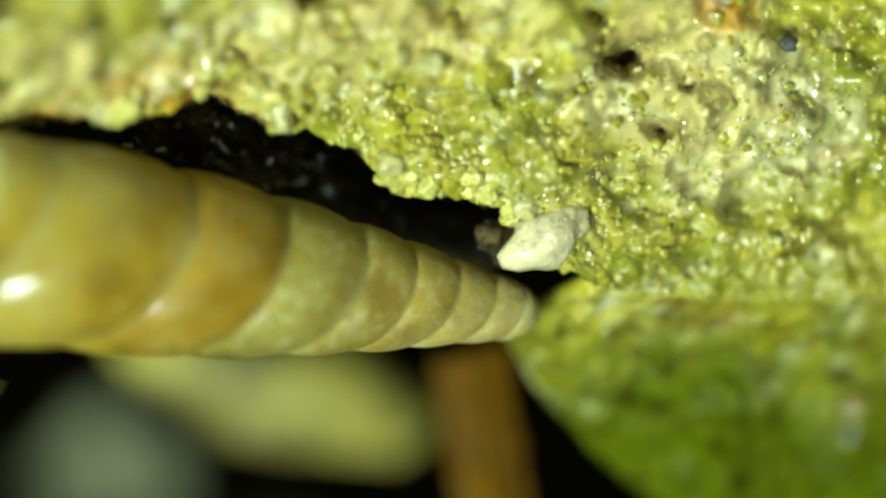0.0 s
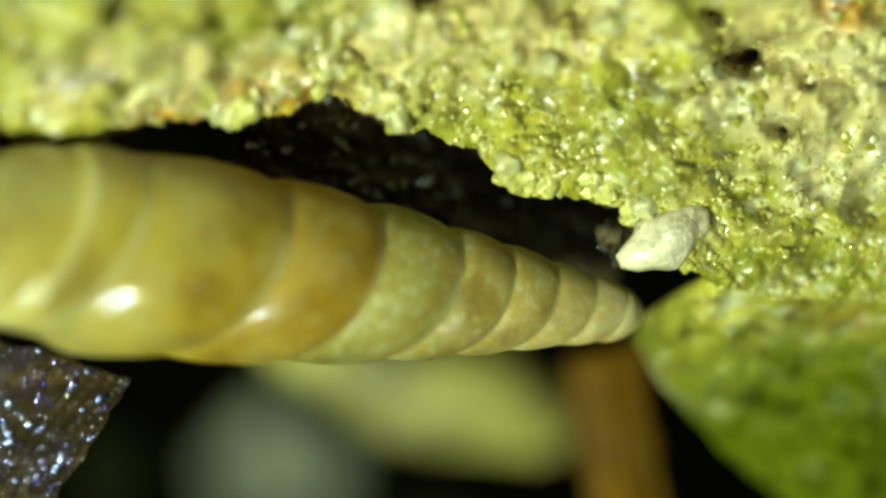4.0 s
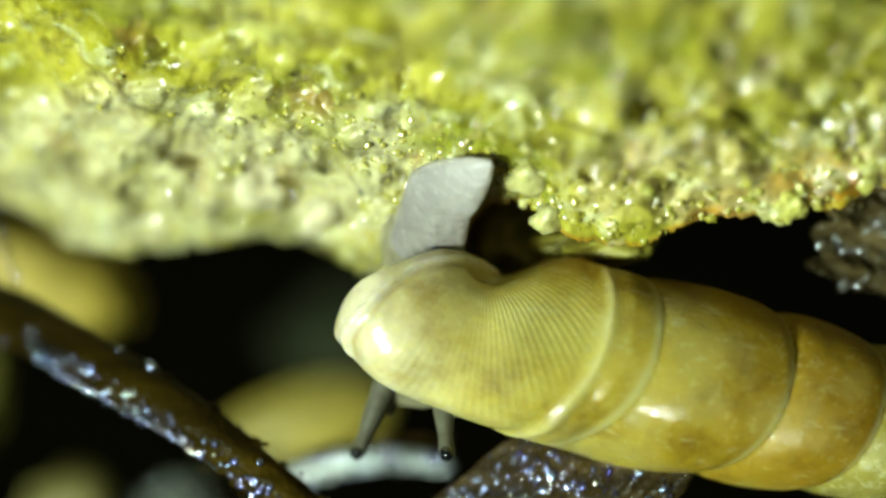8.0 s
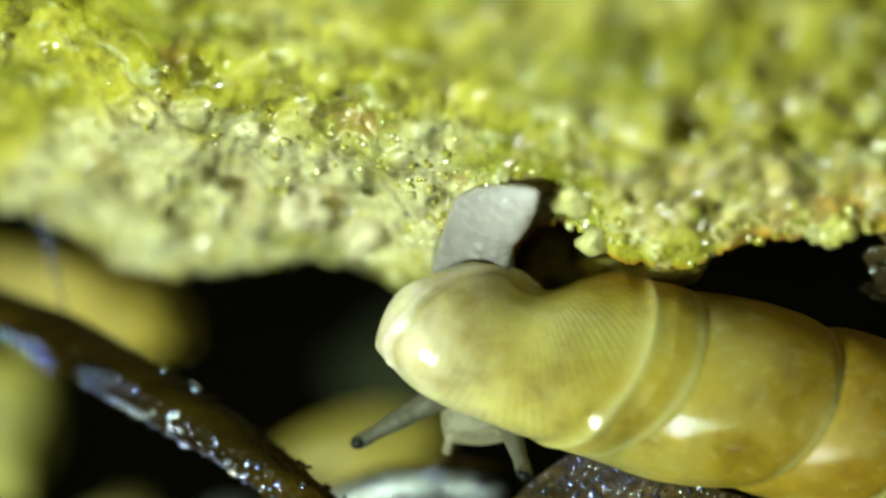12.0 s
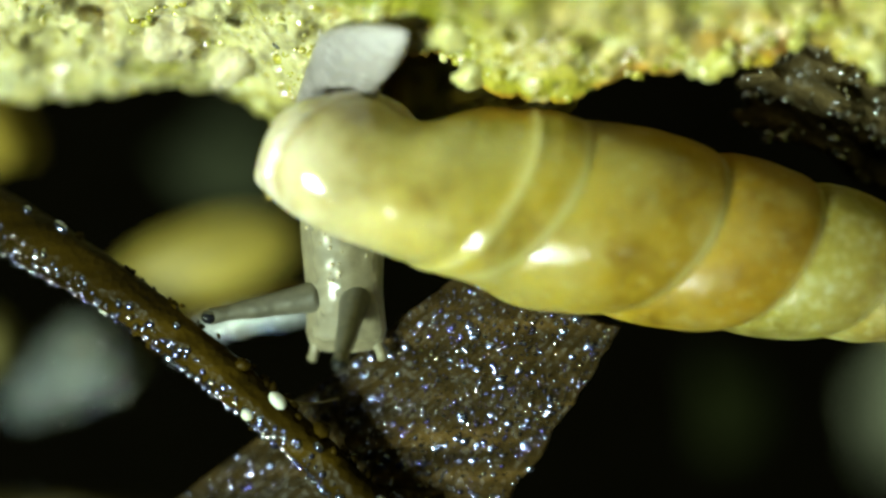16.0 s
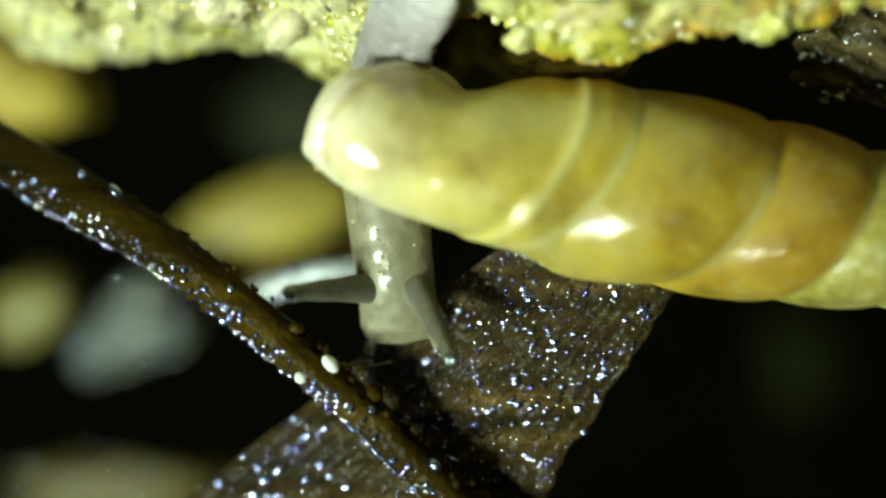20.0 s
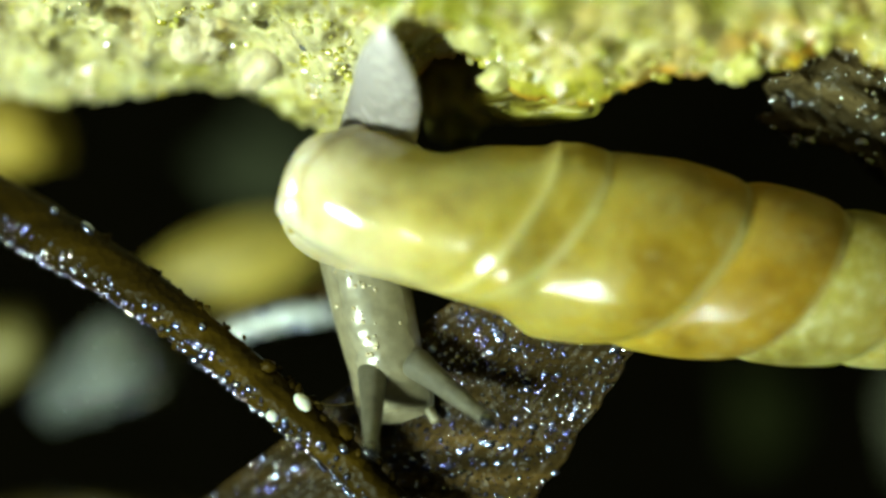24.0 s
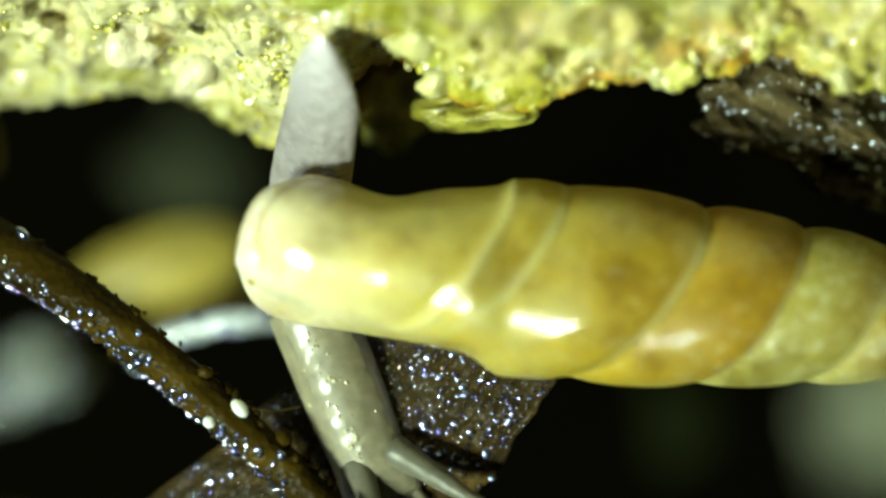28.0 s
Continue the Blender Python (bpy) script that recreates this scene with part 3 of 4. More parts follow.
UU2 = along(LEFT, VV2) + 8 * fbm(VV2 / 40, 0.7, 1.2, 3) + q0 + 0.25 * b0
ZZ2 = np.where(QQ >= 0, moss_height(VV2, q0), moss_height(VV2, 0 * q0) - b0 * 0.035)
XYZ2 = spread(UU2, VV2, ZZ2)
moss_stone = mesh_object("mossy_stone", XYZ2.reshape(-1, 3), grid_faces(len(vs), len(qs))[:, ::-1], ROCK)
green = np.clip((VV2 - 430 + 90 * fbm(VV2 / 90, UU2 / 90, 3.3, 3)) / 120.0, 0, 1)
att = moss_stone.data.attributes.new("algae", "FLOAT", "POINT")
att.data.foreach_set("value", green.reshape(-1).astype(np.float32))
# Algae mask that also puts shade on the stone's lower part
shady_algae = np.clip((VV2 - 470 + 110 * fbm(VV2 / 120, UU2 / 120, 5.3, 3)) / 160.0, 0, 1)
att = moss_stone.data.attributes.new("algae_shade", "FLOAT", "POINT")
att.data.foreach_set("value", shady_algae.reshape(-1).astype(np.float32))
tagged(moss_stone, "rounded stone covered with bright green algae", "stone")

# ---- quartz pieces set on the rock ----
for u, p, size, seed in ((2080, 52, (0.55, 0.4, 0.32), 1), (2028, 62, (0.2, 0.18, 0.15), 2), (1278, 4, (0.14, 0.24, 0.14), 3), (838, 45, (0.42, 0.3, 0.25), 4),
                         (885, 15, (0.3, 0.26, 0.2), 5), (1848, 230, (0.17, 0.17, 0.15), 6), (446, 62, (0.4, 0.42, 0.25), 7), (335, 92, (0.45, 0.36, 0.25), 12),
                         (1580, 24, (0.2, 0.22, 0.16), 9), (1780, 34, (0.18, 0.16, 0.14), 10)):
    turn = (8, -6, 20) if seed == 1 else (seed * 31, seed * 17, seed * 53)
    q = lump("quartz_pebble", on_rock(u, p), size, CRYSTAL if u < 500 or seed == 1 else QUARTZ, seed, 0.42, 1.2, ICO3, turn)
    tagged(q, "pale translucent quartz pebble on the wet limestone", "pebble", "quartz pebbles on the rock")

for u, p, size in ((531, 140, 0.06), (2536, 470, 0.13), (2290, 300, 0.09), (240, 60, 0.06), (1100, 170, 0.07), (1640, 90, 0.06), (2180, 190, 0.07)):
    d = lump("dark_grain", on_rock(u, p), (size, size * 0.9, size * 0.6), DARKGRAIN, int(u), 0.3, 1.4, ICO3)
    tagged(d, "blackish rounded grain stuck on the wet limestone", "grain", "dark grains on the rock")

# ---- deep litter under the snail ----
def stone_skin(name, colour, rough=0.5, vary=0.5, coat=0.0, spec=0.3):
    return plain(name, colour, rough, 0.65, vary, 0.0002, coat, spec=spec)


# Placed along the lens's rays to fit its view; nothing carries these stones
for u, v, z, size, mat, seed, tilt, label, eye in (
        (1248, 718, -32.8, (1.65, 1.75, 1.3), stone_skin("pale_grey_stone", (0.21, 0.21, 0.14), 0.7, 0.85, 0.0, 0.1), 21, (0, 0, 20), "pale grey-blue wet stone deep under the snail", START),
        (1610, 600, -15, (2.85, 1.1, 1.15), stone_skin("yellow_stone", (0.36, 0.31, 0.07), 0.5, 0.9), 22, (0, 0, -12), "yellow-green stone deep under the shell's tip", START),
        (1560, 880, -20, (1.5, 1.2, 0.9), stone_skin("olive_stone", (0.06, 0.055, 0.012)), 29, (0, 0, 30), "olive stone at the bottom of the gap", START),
        (180, 660, -8, (1.3, 0.7, 0.7), stone_skin("wet_grey_stone", (0.13, 0.14, 0.13), 0.25, 0.5, 0.6), 23, (0, 0, 25), "wet grey stone glistening beside the twig", LATE),
        (-280, 440, -9, (1.2, 1.2, 0.8), stone_skin("green_stone", (0.3, 0.26, 0.05)), 24, (0, 0, 0), "yellow-green stone behind the twig", None),
        (-120, 190, -8, (2.2, 0.8, 0.8), stone_skin("ochre_stone", (0.38, 0.27, 0.035)), 25, (0, 0, -18), "ochre stone below the limestone", None),
        (-30, 620, -7, (1.0, 0.8, 0.6), stone_skin("umber_stone", (0.17, 0.14, 0.04)), 30, (0, 0, 30), "umber stone under the twig's bend", LATE),
        (120, 960, -11, (2.0, 0.7, 0.8), stone_skin("brown_stone", (0.12, 0.085, 0.02)), 26, (0, 0, 8), "brown stone deep under the twig", LATE),
        # These two have lowered base colours that stand for the shade down there
        (1360, 700, -21, (0.8, 1.0, 0.8), stone_skin("shade_green_stone", (0.012, 0.014, 0.004), 0.9, 0.5, 0.0, 0.02), 27, (0, 0, 0), "green stone far down in the gap, its shade in the colour", LATE),
        (470, 255, -18, (1.6, 0.9, 0.8), stone_skin("shade_grey_stone", (0.034, 0.037, 0.02), 0.9, 0.5, 0.0, 0.05), 28, (0, 0, 0), "grey stone far down in the hollow, its shade in the colour", LATE)):
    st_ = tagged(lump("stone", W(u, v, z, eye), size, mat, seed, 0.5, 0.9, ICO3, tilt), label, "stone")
    if seed in (23, 26):
        sv = np.array([x.co[:] for x in st_.data.vertices]) / MM
        sv = sv[sv[:, 2] > 0.2]
        sv = sv[np.random.RandomState(seed).choice(len(sv), 60)]
        tagged(under(sprinkle("dew", sv, 0.03 + 0.06 * np.random.RandomState(seed + 1).rand(60) ** 2, DROP, ICO2, seed, 0.8), st_, "clear drops"), kind="stuff")

# Both knobs take the limestone copy that has shade painted in
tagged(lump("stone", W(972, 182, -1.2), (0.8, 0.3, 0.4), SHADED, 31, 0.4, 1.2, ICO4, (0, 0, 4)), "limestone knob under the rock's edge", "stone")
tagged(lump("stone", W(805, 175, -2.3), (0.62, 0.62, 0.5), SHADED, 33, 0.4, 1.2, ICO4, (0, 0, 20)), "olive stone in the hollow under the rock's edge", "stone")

# tan dead leaf: a thin curved blade
nu, nv = 40, 16
A, B = np.meshgrid(np.linspace(-1, 1, nu), np.linspace(-1, 1, nv), indexing="ij")
wid = (1 - A ** 2) ** 0.6
top = np.stack([A * 1.75, B * wid * 0.66 * (1 + 0.25 * A), 0.35 * (1 - B ** 2) * wid - 0.3 * A ** 2], -1)
tl = np.concatenate([top.reshape(-1, 3), top.reshape(-1, 3) - (0, 0, 0.09)])
gf = grid_faces(nu, nv)
tan_leaf = empty("dead_leaf")
under(mesh_object("blade", tl, np.concatenate([gf, gf[:, ::-1] + nu * nv]), TAN), tan_leaf)
tan_leaf.matrix_basis = pose(*(W(400, 450, -9.5, LATE) * MM), 0, 8, 15)
tagged(tan_leaf, "tan dry leaf lying deep in the hollow", "leaf")
MIDRIB_AT = [(-1.75, 0, -0.3), (-0.9, 0.02, 0.24), (0, 0, 0.37), (0.9, -0.02, 0.26), (1.75, 0, -0.28)]


def strip(name, pts, width, z, thick, mat, bend=0.0, n=60, m=30, ragged=0.12, seed=0):
    """A long flat fragment along two plan points, slightly arched, with worn edges."""
    (u0, v0), (u1, v1) = pts
    length = math.hypot(u1 - u0, v1 - v0) * STEP
    S, T = np.meshgrid(np.linspace(0, 1, n), np.linspace(-1, 1, m), indexing="ij")
    edge = 1 + ragged * fbm(S * 9 + seed, np.sign(T) * 2, seed + 0.5, 3) * np.abs(T)
    x = S * length + ragged * 1.2 * fbm(T * 4 + seed, S * 0 + 1.5, 0.3, 3) * (2 * S - 1)
    y = T * width / 2 * edge
    zz = bend * (1 - T ** 2) + 0.05 * fbm(S * 12, T * 4, seed + 2.2, 4) + 0.03 * np.sin(T * 26 + 3 * fbm(S * 3, T, seed + 1.0, 2))
    topv = np.stack([x, y, zz], -1).reshape(-1, 3)
    bot = topv - np.array((0, 0, thick))
    gf = grid_faces(n, m)[:, ::-1]
    idx = np.arange(n * m).reshape(n, m)
    rim = np.concatenate([idx[:, 0], idx[-1, 1:], idx[::-1, -1][1:], idx[0, ::-1][1:-1]])
    nxt = np.roll(rim, -1)
    side = np.stack([rim, nxt, nxt + n * m, rim + n * m], -1)[:, ::-1]
    ob = mesh_object(name, np.concatenate([topv, bot]), np.concatenate([gf, gf[:, ::-1] + n * m, side]), mat)
    return ob, topv, length


# ---- the wet brown leaf under the snail's head ----
leaf = empty("brown_leaf", W(700, 800, -1.4))
tagged(leaf, "dark brown wet leaf fragment beaded with tiny drops", "leaf")


def leaf_top(s, t):
    """The blade's upper side: s along it from the torn end, t across."""
    ua, va = 851 + s * (14 - 851), 490 + s * (1150 - 490)
    ub, vb = 1146 + s * (783 - 1146), 573 + s * (1150 - 573)
    w = 14 * fbm(s * 9, t * 0 + np.round(t) * 3.3, 0.4, 3) * (2 * t - 1)
    u = ua + (ub - ua) * t + w
    v = va + (vb - va) * t + 10 * fbm(t * 7, s * 0 + 0.5, 0.8, 3) * (1 - s)
    z = -0.85 + 0.3 * s + 0.18 * (1 - (2 * t - 1) ** 2) + 0.05 * fbm(s * 14, t * 7, 1.7, 3) + 0.012 * np.sin(t * 95 + 4 * fbm(s * 3, t * 2, 1.0, 2))
    return spread(u, v, z) - np.array(W(700, 800, -1.4))


n, m = 150, 90
S, T = np.meshgrid(np.linspace(0, 1, n), np.linspace(0, 1, m), indexing="ij")
topv = leaf_top(S, T).reshape(-1, 3)
gf = grid_faces(n, m)
idx = np.arange(n * m).reshape(n, m)
rim = np.concatenate([idx[:, 0], idx[-1, 1:], idx[::-1, -1][1:], idx[0, ::-1][1:-1]])
nxt = np.roll(rim, -1)
side = np.stack([rim, nxt, nxt + n * m, rim + n * m], -1)
blade = mesh_object("blade", np.concatenate([topv, topv - (0, 0, 0.12)]), np.concatenate([gf, gf[:, ::-1] + n * m, side]), LEAFBARK)
under(blade, leaf)
gs, gt = np.meshgrid(np.linspace(0.01, 0.99, 84), np.linspace(0.02, 0.98, 46), indexing="ij")
gs = gs + 0.012 * (rs.rand(*gs.shape) - 0.5)
gt = gt + 0.024 * (rs.rand(*gt.shape) - 0.5)
keep = vnoise(gs * 9, gt * 5, 2.2) + 1.3 * rs.rand(*gs.shape) > 0.35
gs, gt = np.clip(gs[keep], 0, 1), np.clip(gt[keep], 0, 1)
ND = len(gs)
drops = sprinkle("dew", leaf_top(gs, gt), 0.012 + 0.03 * rs.rand(ND) ** 3, DEW, ICO2, 8, 0.8)
tagged(under(drops, leaf, "tiny clear drops"), kind="stuff")
v_, f_ = ICO3
drop_meshes = []
for k in range(4):
    bead_me = mesh_object("water_drop", v_ * np.array((1 + 0.1 * k, 1, 0.5)) * (0.034 + 0.008 * k), f_, DROP)
    drop_meshes.append(bead_me.data)
    bpy.data.objects.remove(bead_me)
for k, at_ in enumerate(leaf_top(rs.rand(150), rs.rand(150))):
    d = new("water_drop", drop_meshes[k % 4])
    d.location = Vector(at_) * MM
    under(d, leaf)

# ---- dark bark in the crack ----
bark = empty("bark_fragment")
tagged(bark, "dark brown glittering bark lying inside the crack", "bark")
slab, top2, _ = strip("slab", ((1370, 110), (2150, 440)), 1.75, -1.6, 0.25, DARKBARK, 0.15, 110, 40, 0.22, 6)
under(slab, bark)
bark.matrix_basis = pose(*(W(1372, 112, -1.9) * MM), 0, 19, -23)
flake = fbm(top2[:, 0] * 1.9, top2[:, 1] * 2.6, 4.4, 4)
slab_co = np.array([x.co[:] for x in slab.data.vertices])
slab_co[:len(top2), 2] += 0.32 * flake * MM
slab.data.vertices.foreach_set("co", slab_co.ravel())
top2 = slab_co[:len(top2)] / MM
sel = rs.choice(len(top2), 420)
drops2 = sprinkle("dew", top2[sel] + (rs.rand(420, 3) - 0.5) * (0.16, 0.12, 0.02), 0.03 + 0.055 * rs.rand(420) ** 2, BARKDEW, ICO2, 9, 0.8)
tagged(under(drops2, bark, "tiny clear drops"), kind="stuff")

# black crumbs of bark wedged beside the pale pebble
for k, (u, v, size) in enumerate(((1968, 318, 0.2), (1990, 342, 0.17), (2004, 318, 0.13), (1978, 364, 0.12), (2020, 372, 0.14), (1952, 342, 0.1))):
    c_ = lump("bark_crumb", W(u, v, -0.75), (size, size * 0.8, size * 0.7), DARKBARK, 60 + k, 0.6, 1.4, ICO3, (20 * k, 10, 35 * k))
    tagged(c_, "black wet bark crumb in the crack beside a pebble", "bark", "bark crumbs in the crack")
    cv = np.array([x.co[:] for x in c_.data.vertices]) / MM
    cv = cv[rs.choice(len(cv), 14)]
    tagged(under(sprinkle("dew", cv, 0.012 + 0.02 * rs.rand(14), DROP, ICO2, 70 + k, 0.8), c_, "tiny clear drops"), kind="stuff")

# ---- tubes ----
def tube(name, pts, radii, mat, sides=20, seed=0, rough=0.0, cap=True):
    """A tapering tube through points (mm) with rounded ends."""
    P = np.array(pts, float)
    R = np.array(radii, float)
    t = np.linspace(0, 1, len(P))
    n = max(24, len(P) * 6)
    tt = np.linspace(0, 1, n)
    C = np.stack([np.interp(tt, t, P[:, k]) for k in range(3)], -1)
    for _ in range(max(2, n // len(P))):
        C[1:-1] = (C[:-2] + 2 * C[1:-1] + C[2:]) / 4
    r = np.interp(tt, t, R)
    if cap:
        step = np.linalg.norm(np.diff(C, axis=0), axis=1)
        s = np.concatenate([[0], np.cumsum(step)])
        for end in (s, s[-1] - s):
            lim = R.min() * 0.9 + 1e-6
            k = np.clip(end / lim, 0, 1)
            r = r * np.sqrt(np.clip(1 - (1 - k) ** 2, 0.0004, 1))
    tan = np.gradient(C, axis=0)
    tan /= np.linalg.norm(tan, axis=1)[:, None]
    ref = np.array((0, 0, 1.0)) if abs(tan[:, 2]).mean() < 0.8 else np.array((1.0, 0, 0))
    a = np.cross(tan, ref)
    a /= np.linalg.norm(a, axis=1)[:, None]
    b = np.cross(a, tan)
    th = np.linspace(0, 2 * np.pi, sides, endpoint=False)
    rad = r[:, None] * np.ones(sides)
    if rough:
        rad = rad * (1 + rough * fbm(tt[:, None] * n / 3 + seed, np.cos(th) * 2, np.sin(th) * 2 + 9, 4))
    V = C[:, None] + rad[..., None] * (a[:, None] * np.cos(th)[None, :, None] + b[:, None] * np.sin(th)[None, :, None])
    return mesh_object(name, V.reshape(-1, 3), grid_faces(n, sides, True)[:, ::-1], mat)


orange_strip = empty("bark_strip")
tagged(orange_strip, "orange-brown bark strip behind the shell's tip", "bark")
sheet, sheet_top, sheet_len = strip("sheet", ((1915, 520), (1990, 1000)), 1.25, -5, 0.2, ORANGE, 0.15, 50, 24, 0.08, 12)
under(sheet, orange_strip)
for k in range(5):
    y_ = -0.55 + 0.27 * k
    under(tube("fibre", [(sheet_len * f, y_ + 0.05 * math.sin(5 * f + k), 0.15 * (1 - (y_ / 0.75) ** 2) + 0.02) for f in (0.02, 0.25, 0.5, 0.75, 0.97)], [0.03, 0.05, 0.045, 0.05, 0.03], ORANGE, 8, k, 0.1), orange_strip)
orange_strip.matrix_basis = pose(*(W(1918, 530, -6, START) * MM), 0, 2, -80)

under(tube("midrib", MIDRIB_AT, [0.03, 0.05, 0.05, 0.045, 0.03], TAN, 10), tan_leaf)

# ---- the twig ----
TWIG = [(-420, 198), (-342, 236), (-92, 330), (16, 394), (110, 448), (226, 513), (346, 599), (466, 697), (576, 787), (700, 905), (820, 1020), (960, 1160)]
TWIG_Z = [-2.2, -1.7, -0.7, -0.3, -0.05, 0.1, 0.15, 0.15, 0.15, 0.1, 0.0, -0.2]
twig_pts = [W(u, v, z) for (u, v), z in zip(TWIG, TWIG_Z)]
twig = empty("twig", twig_pts[5])
tagged(twig, "thin black-brown wet twig with bright water beads", "twig")
stem = tube("stem", [p - twig_pts[5] for p in twig_pts], [0.4, 0.4, 0.39, 0.38, 0.36, 0.32, 0.29, 0.27, 0.26, 0.26, 0.25, 0.24], TWIGBARK, 36, 3, 0.1)
under(stem, twig)
for u, v, r, sx in ((526, 712, 0.09, 1.6), (470, 738, 0.082, 1.1), (124, 403, 0.07, 1.7), (601, 795, 0.06, 1.4), (716, 890, 0.08, 1.3), (390, 690, 0.05, 1.0), (60, 372, 0.06, 1.1), (340, 580, 0.05, 1.2)):
    # The two largest beads are white, with their glare painted in
    d = lump("water_bead", W(u, v, 0.4) - twig_pts[5], (r * sx, r, r), BEAD if r > 0.08 else DROP, int(u), 0.03, 1.0, ICO3, (0, 0, -48))
    under(d, twig, "clear water bead")
NT = 760
k = rs.rand(NT)
tc = np.array([np.interp(k, np.linspace(0, 1, len(twig_pts)), [p[j] for p in twig_pts]) for j in range(3)]).T - np.array(twig_pts[5])
ang = np.pi * (0.5 + rs.rand(NT) * 0.55)
axis_pts = tc.copy()
wide = np.interp(k, [0, 0.3, 0.6, 1], [1.4, 1.35, 1.0, 0.9])[:, None]
tc = tc + wide * np.stack([np.cos(ang) * 0.2, np.cos(ang) * 0.22, np.abs(np.sin(ang)) * 0.27], -1)
tagged(under(sprinkle("dew", tc, 0.016 + 0.05 * rs.rand(NT) ** 2.4, DROP, ICO2, 4, 0.8), twig, "tiny clear drops"), kind="stuff")
spur = np.pi * (0.9 + 1.3 * rs.rand(NT))
spurs = axis_pts + np.stack([np.cos(spur) * 0.2, np.cos(spur) * 0.2, np.sin(spur) * 0.2], -1) + 0.03 * rs.randn(NT, 3)
tagged(under(sprinkle("crumb", spurs[:420], 0.035 + 0.08 * rs.rand(420) ** 2, TWIGBARK, ICO1, 14, 1.0, 0.8), twig, "dark crumbs of bark on its flank"), kind="stuff")

# a hair with beads of dew across the hollow
hair_pts = [W(-215, 20, -0.9), W(-196, 80, -0.85), W(-178, 150, -0.8), W(-150, 220, -0.85), W(-136, 300, -1.2)]
hair = empty("hair", hair_pts[2])
tagged(hair, "fine hair strung with tiny dew beads above the twig", "hair")
under(tube("strand", [p - hair_pts[2] for p in hair_pts], [0.014] * 5, TWIGBARK, 8), hair)
for k in range(16):
    f = k / 15 * 4
    i_ = min(3, int(f))
    at_ = hair_pts[i_].lerp(hair_pts[i_ + 1], f - i_) - hair_pts[2]
    d = new("dew_bead", drop_meshes[k % 2])
    d.location = at_ * MM
    under(d, hair)

# grey stem behind the twig
grey_stem = tube("dead_stalk", [W(330, 640, -3.2), W(400, 585, -3.0), W(480, 560, -2.9), W(575, 548, -2.9), W(700, 560, -3.1)], [0.17, 0.2, 0.2, 0.18, 0.16],
                 plain("grey_stalk", (0.32, 0.33, 0.34), 0.3, 3.0, 0.4, 0.00005, coat=0.7), 20, 5, 0.08)
tagged(tube("dead_stalk", [W(300, 622, -3.4), W(385, 560, -3.3), W(470, 532, -3.2), W(575, 515, -3.2), W(720, 522, -3.4)], [0.08, 0.1, 0.11, 0.1, 0.08], bark_material("brown_stalk", (0.02, 0.01, 0.002), (0.16, 0.085, 0.012), (300.0, 2500.0, 2500.0), 0.1), 14, 8, 0.1),
       "thin brown stalk lying along a paler one", "stalk")
tagged(tube("fibre", [W(522, 700, 0.3), W(560, 716, 0.1), W(600, 716, -0.2), W(640, 706, -0.5)], [0.01, 0.012, 0.012, 0.008], bark_material("pale_fibre", (0.15, 0.1, 0.02), (0.4, 0.3, 0.1), (900.0, 900.0, 900.0)), 8),
       "fine golden fibre hanging from the twig", "fibre")
rt = np.random.RandomState(15)
sv = np.array([v.co[:] for v in grey_stem.data.vertices]) / MM
sv = sv[sv[:, 2] > np.median(sv[:, 2])]
tagged(under(sprinkle("dew", sv[rt.choice(len(sv), 110)], 0.02 + 0.06 * rt.rand(110) ** 2, DROP, ICO2, 16, 0.8), grey_stem, "tiny clear drops"), kind="stuff")
tagged(grey_stem, "wet pale grey stalk lying across the hollow", "stalk")

# ---- the snail ----
snail = empty("snail")
tagged(snail, "small snail with long amber spire shell, grey body stretched out", "snail")
LEN = 1535.0
# distance from the tip, whorl count there
WHORL = [(0, -2.2), (55, -1.0), (122, 0), (205, 1), (300, 2), (405, 3), (562, 4), (735, 5), (985, 6), (1240, 6.75), (1535, 7.4)]
RADIUS = [(0, 8), (12, 28), (35, 45), (60, 54), (107, 62), (182, 76), (268, 93), (372, 112), (515, 135), (695, 155), (830, 165), (960, 171), (1050, 170), (1145, 160), (1535, 120)]
# the neck: distance from the lip, upper and lower outline, half depth
NECK = [(0, -24, -38, 6), (2, 0, -50, 30), (5, 22, -54, 45), (10, 44, -60, 58), (22, 76, -68, 79), (40, 100, -80, 98), (76, 125, -102, 119), (123, 145, -118, 129), (170, 143, -127, 130),
        (215, 128, -133, 130), (245, 117, -138, 132), (280, 127, -144, 138), (330, 150, -150, 150), (390, 168, -156, 161), (450, 172, -164, 168), (485, 170, -170, 170)]
na, nt_ = 460, 160
aa = np.concatenate([np.linspace(0, 40, 24), np.linspace(42, 1440, 340), 1535 - 93 * (1 - np.linspace(0, 1, 96)) ** 2])
th = np.linspace(-np.pi, np.pi, nt_, endpoint=False)
AA, TH = np.meshgrid(aa, th, indexing="ij")
FROM = LEN - AA
even = np.clip((1380 - AA) / 60.0, 0, 1) * np.clip((AA - 60) / 40.0, 0, 1)
Rbase = (1 - even) * along(RADIUS, AA) + even * sum(along(RADIUS, AA + k * 8.0) for k in range(-5, 6)) / 11
bow = Rbase * (0.2 + 0.3 * np.clip(AA / 1000, 0, 1)) * (np.cos(TH - 0.12) - 1)
ph = along(WHORL, AA + bow) + TH / (2 * np.pi)
fr = ph - np.floor(ph)
fade = np.clip((1125 + 40 * np.abs(TH) - AA) / 60.0, 0, 1) * np.clip((6.35 - ph) / 0.2, 0, 1) * np.clip(AA / 60, 0, 1)
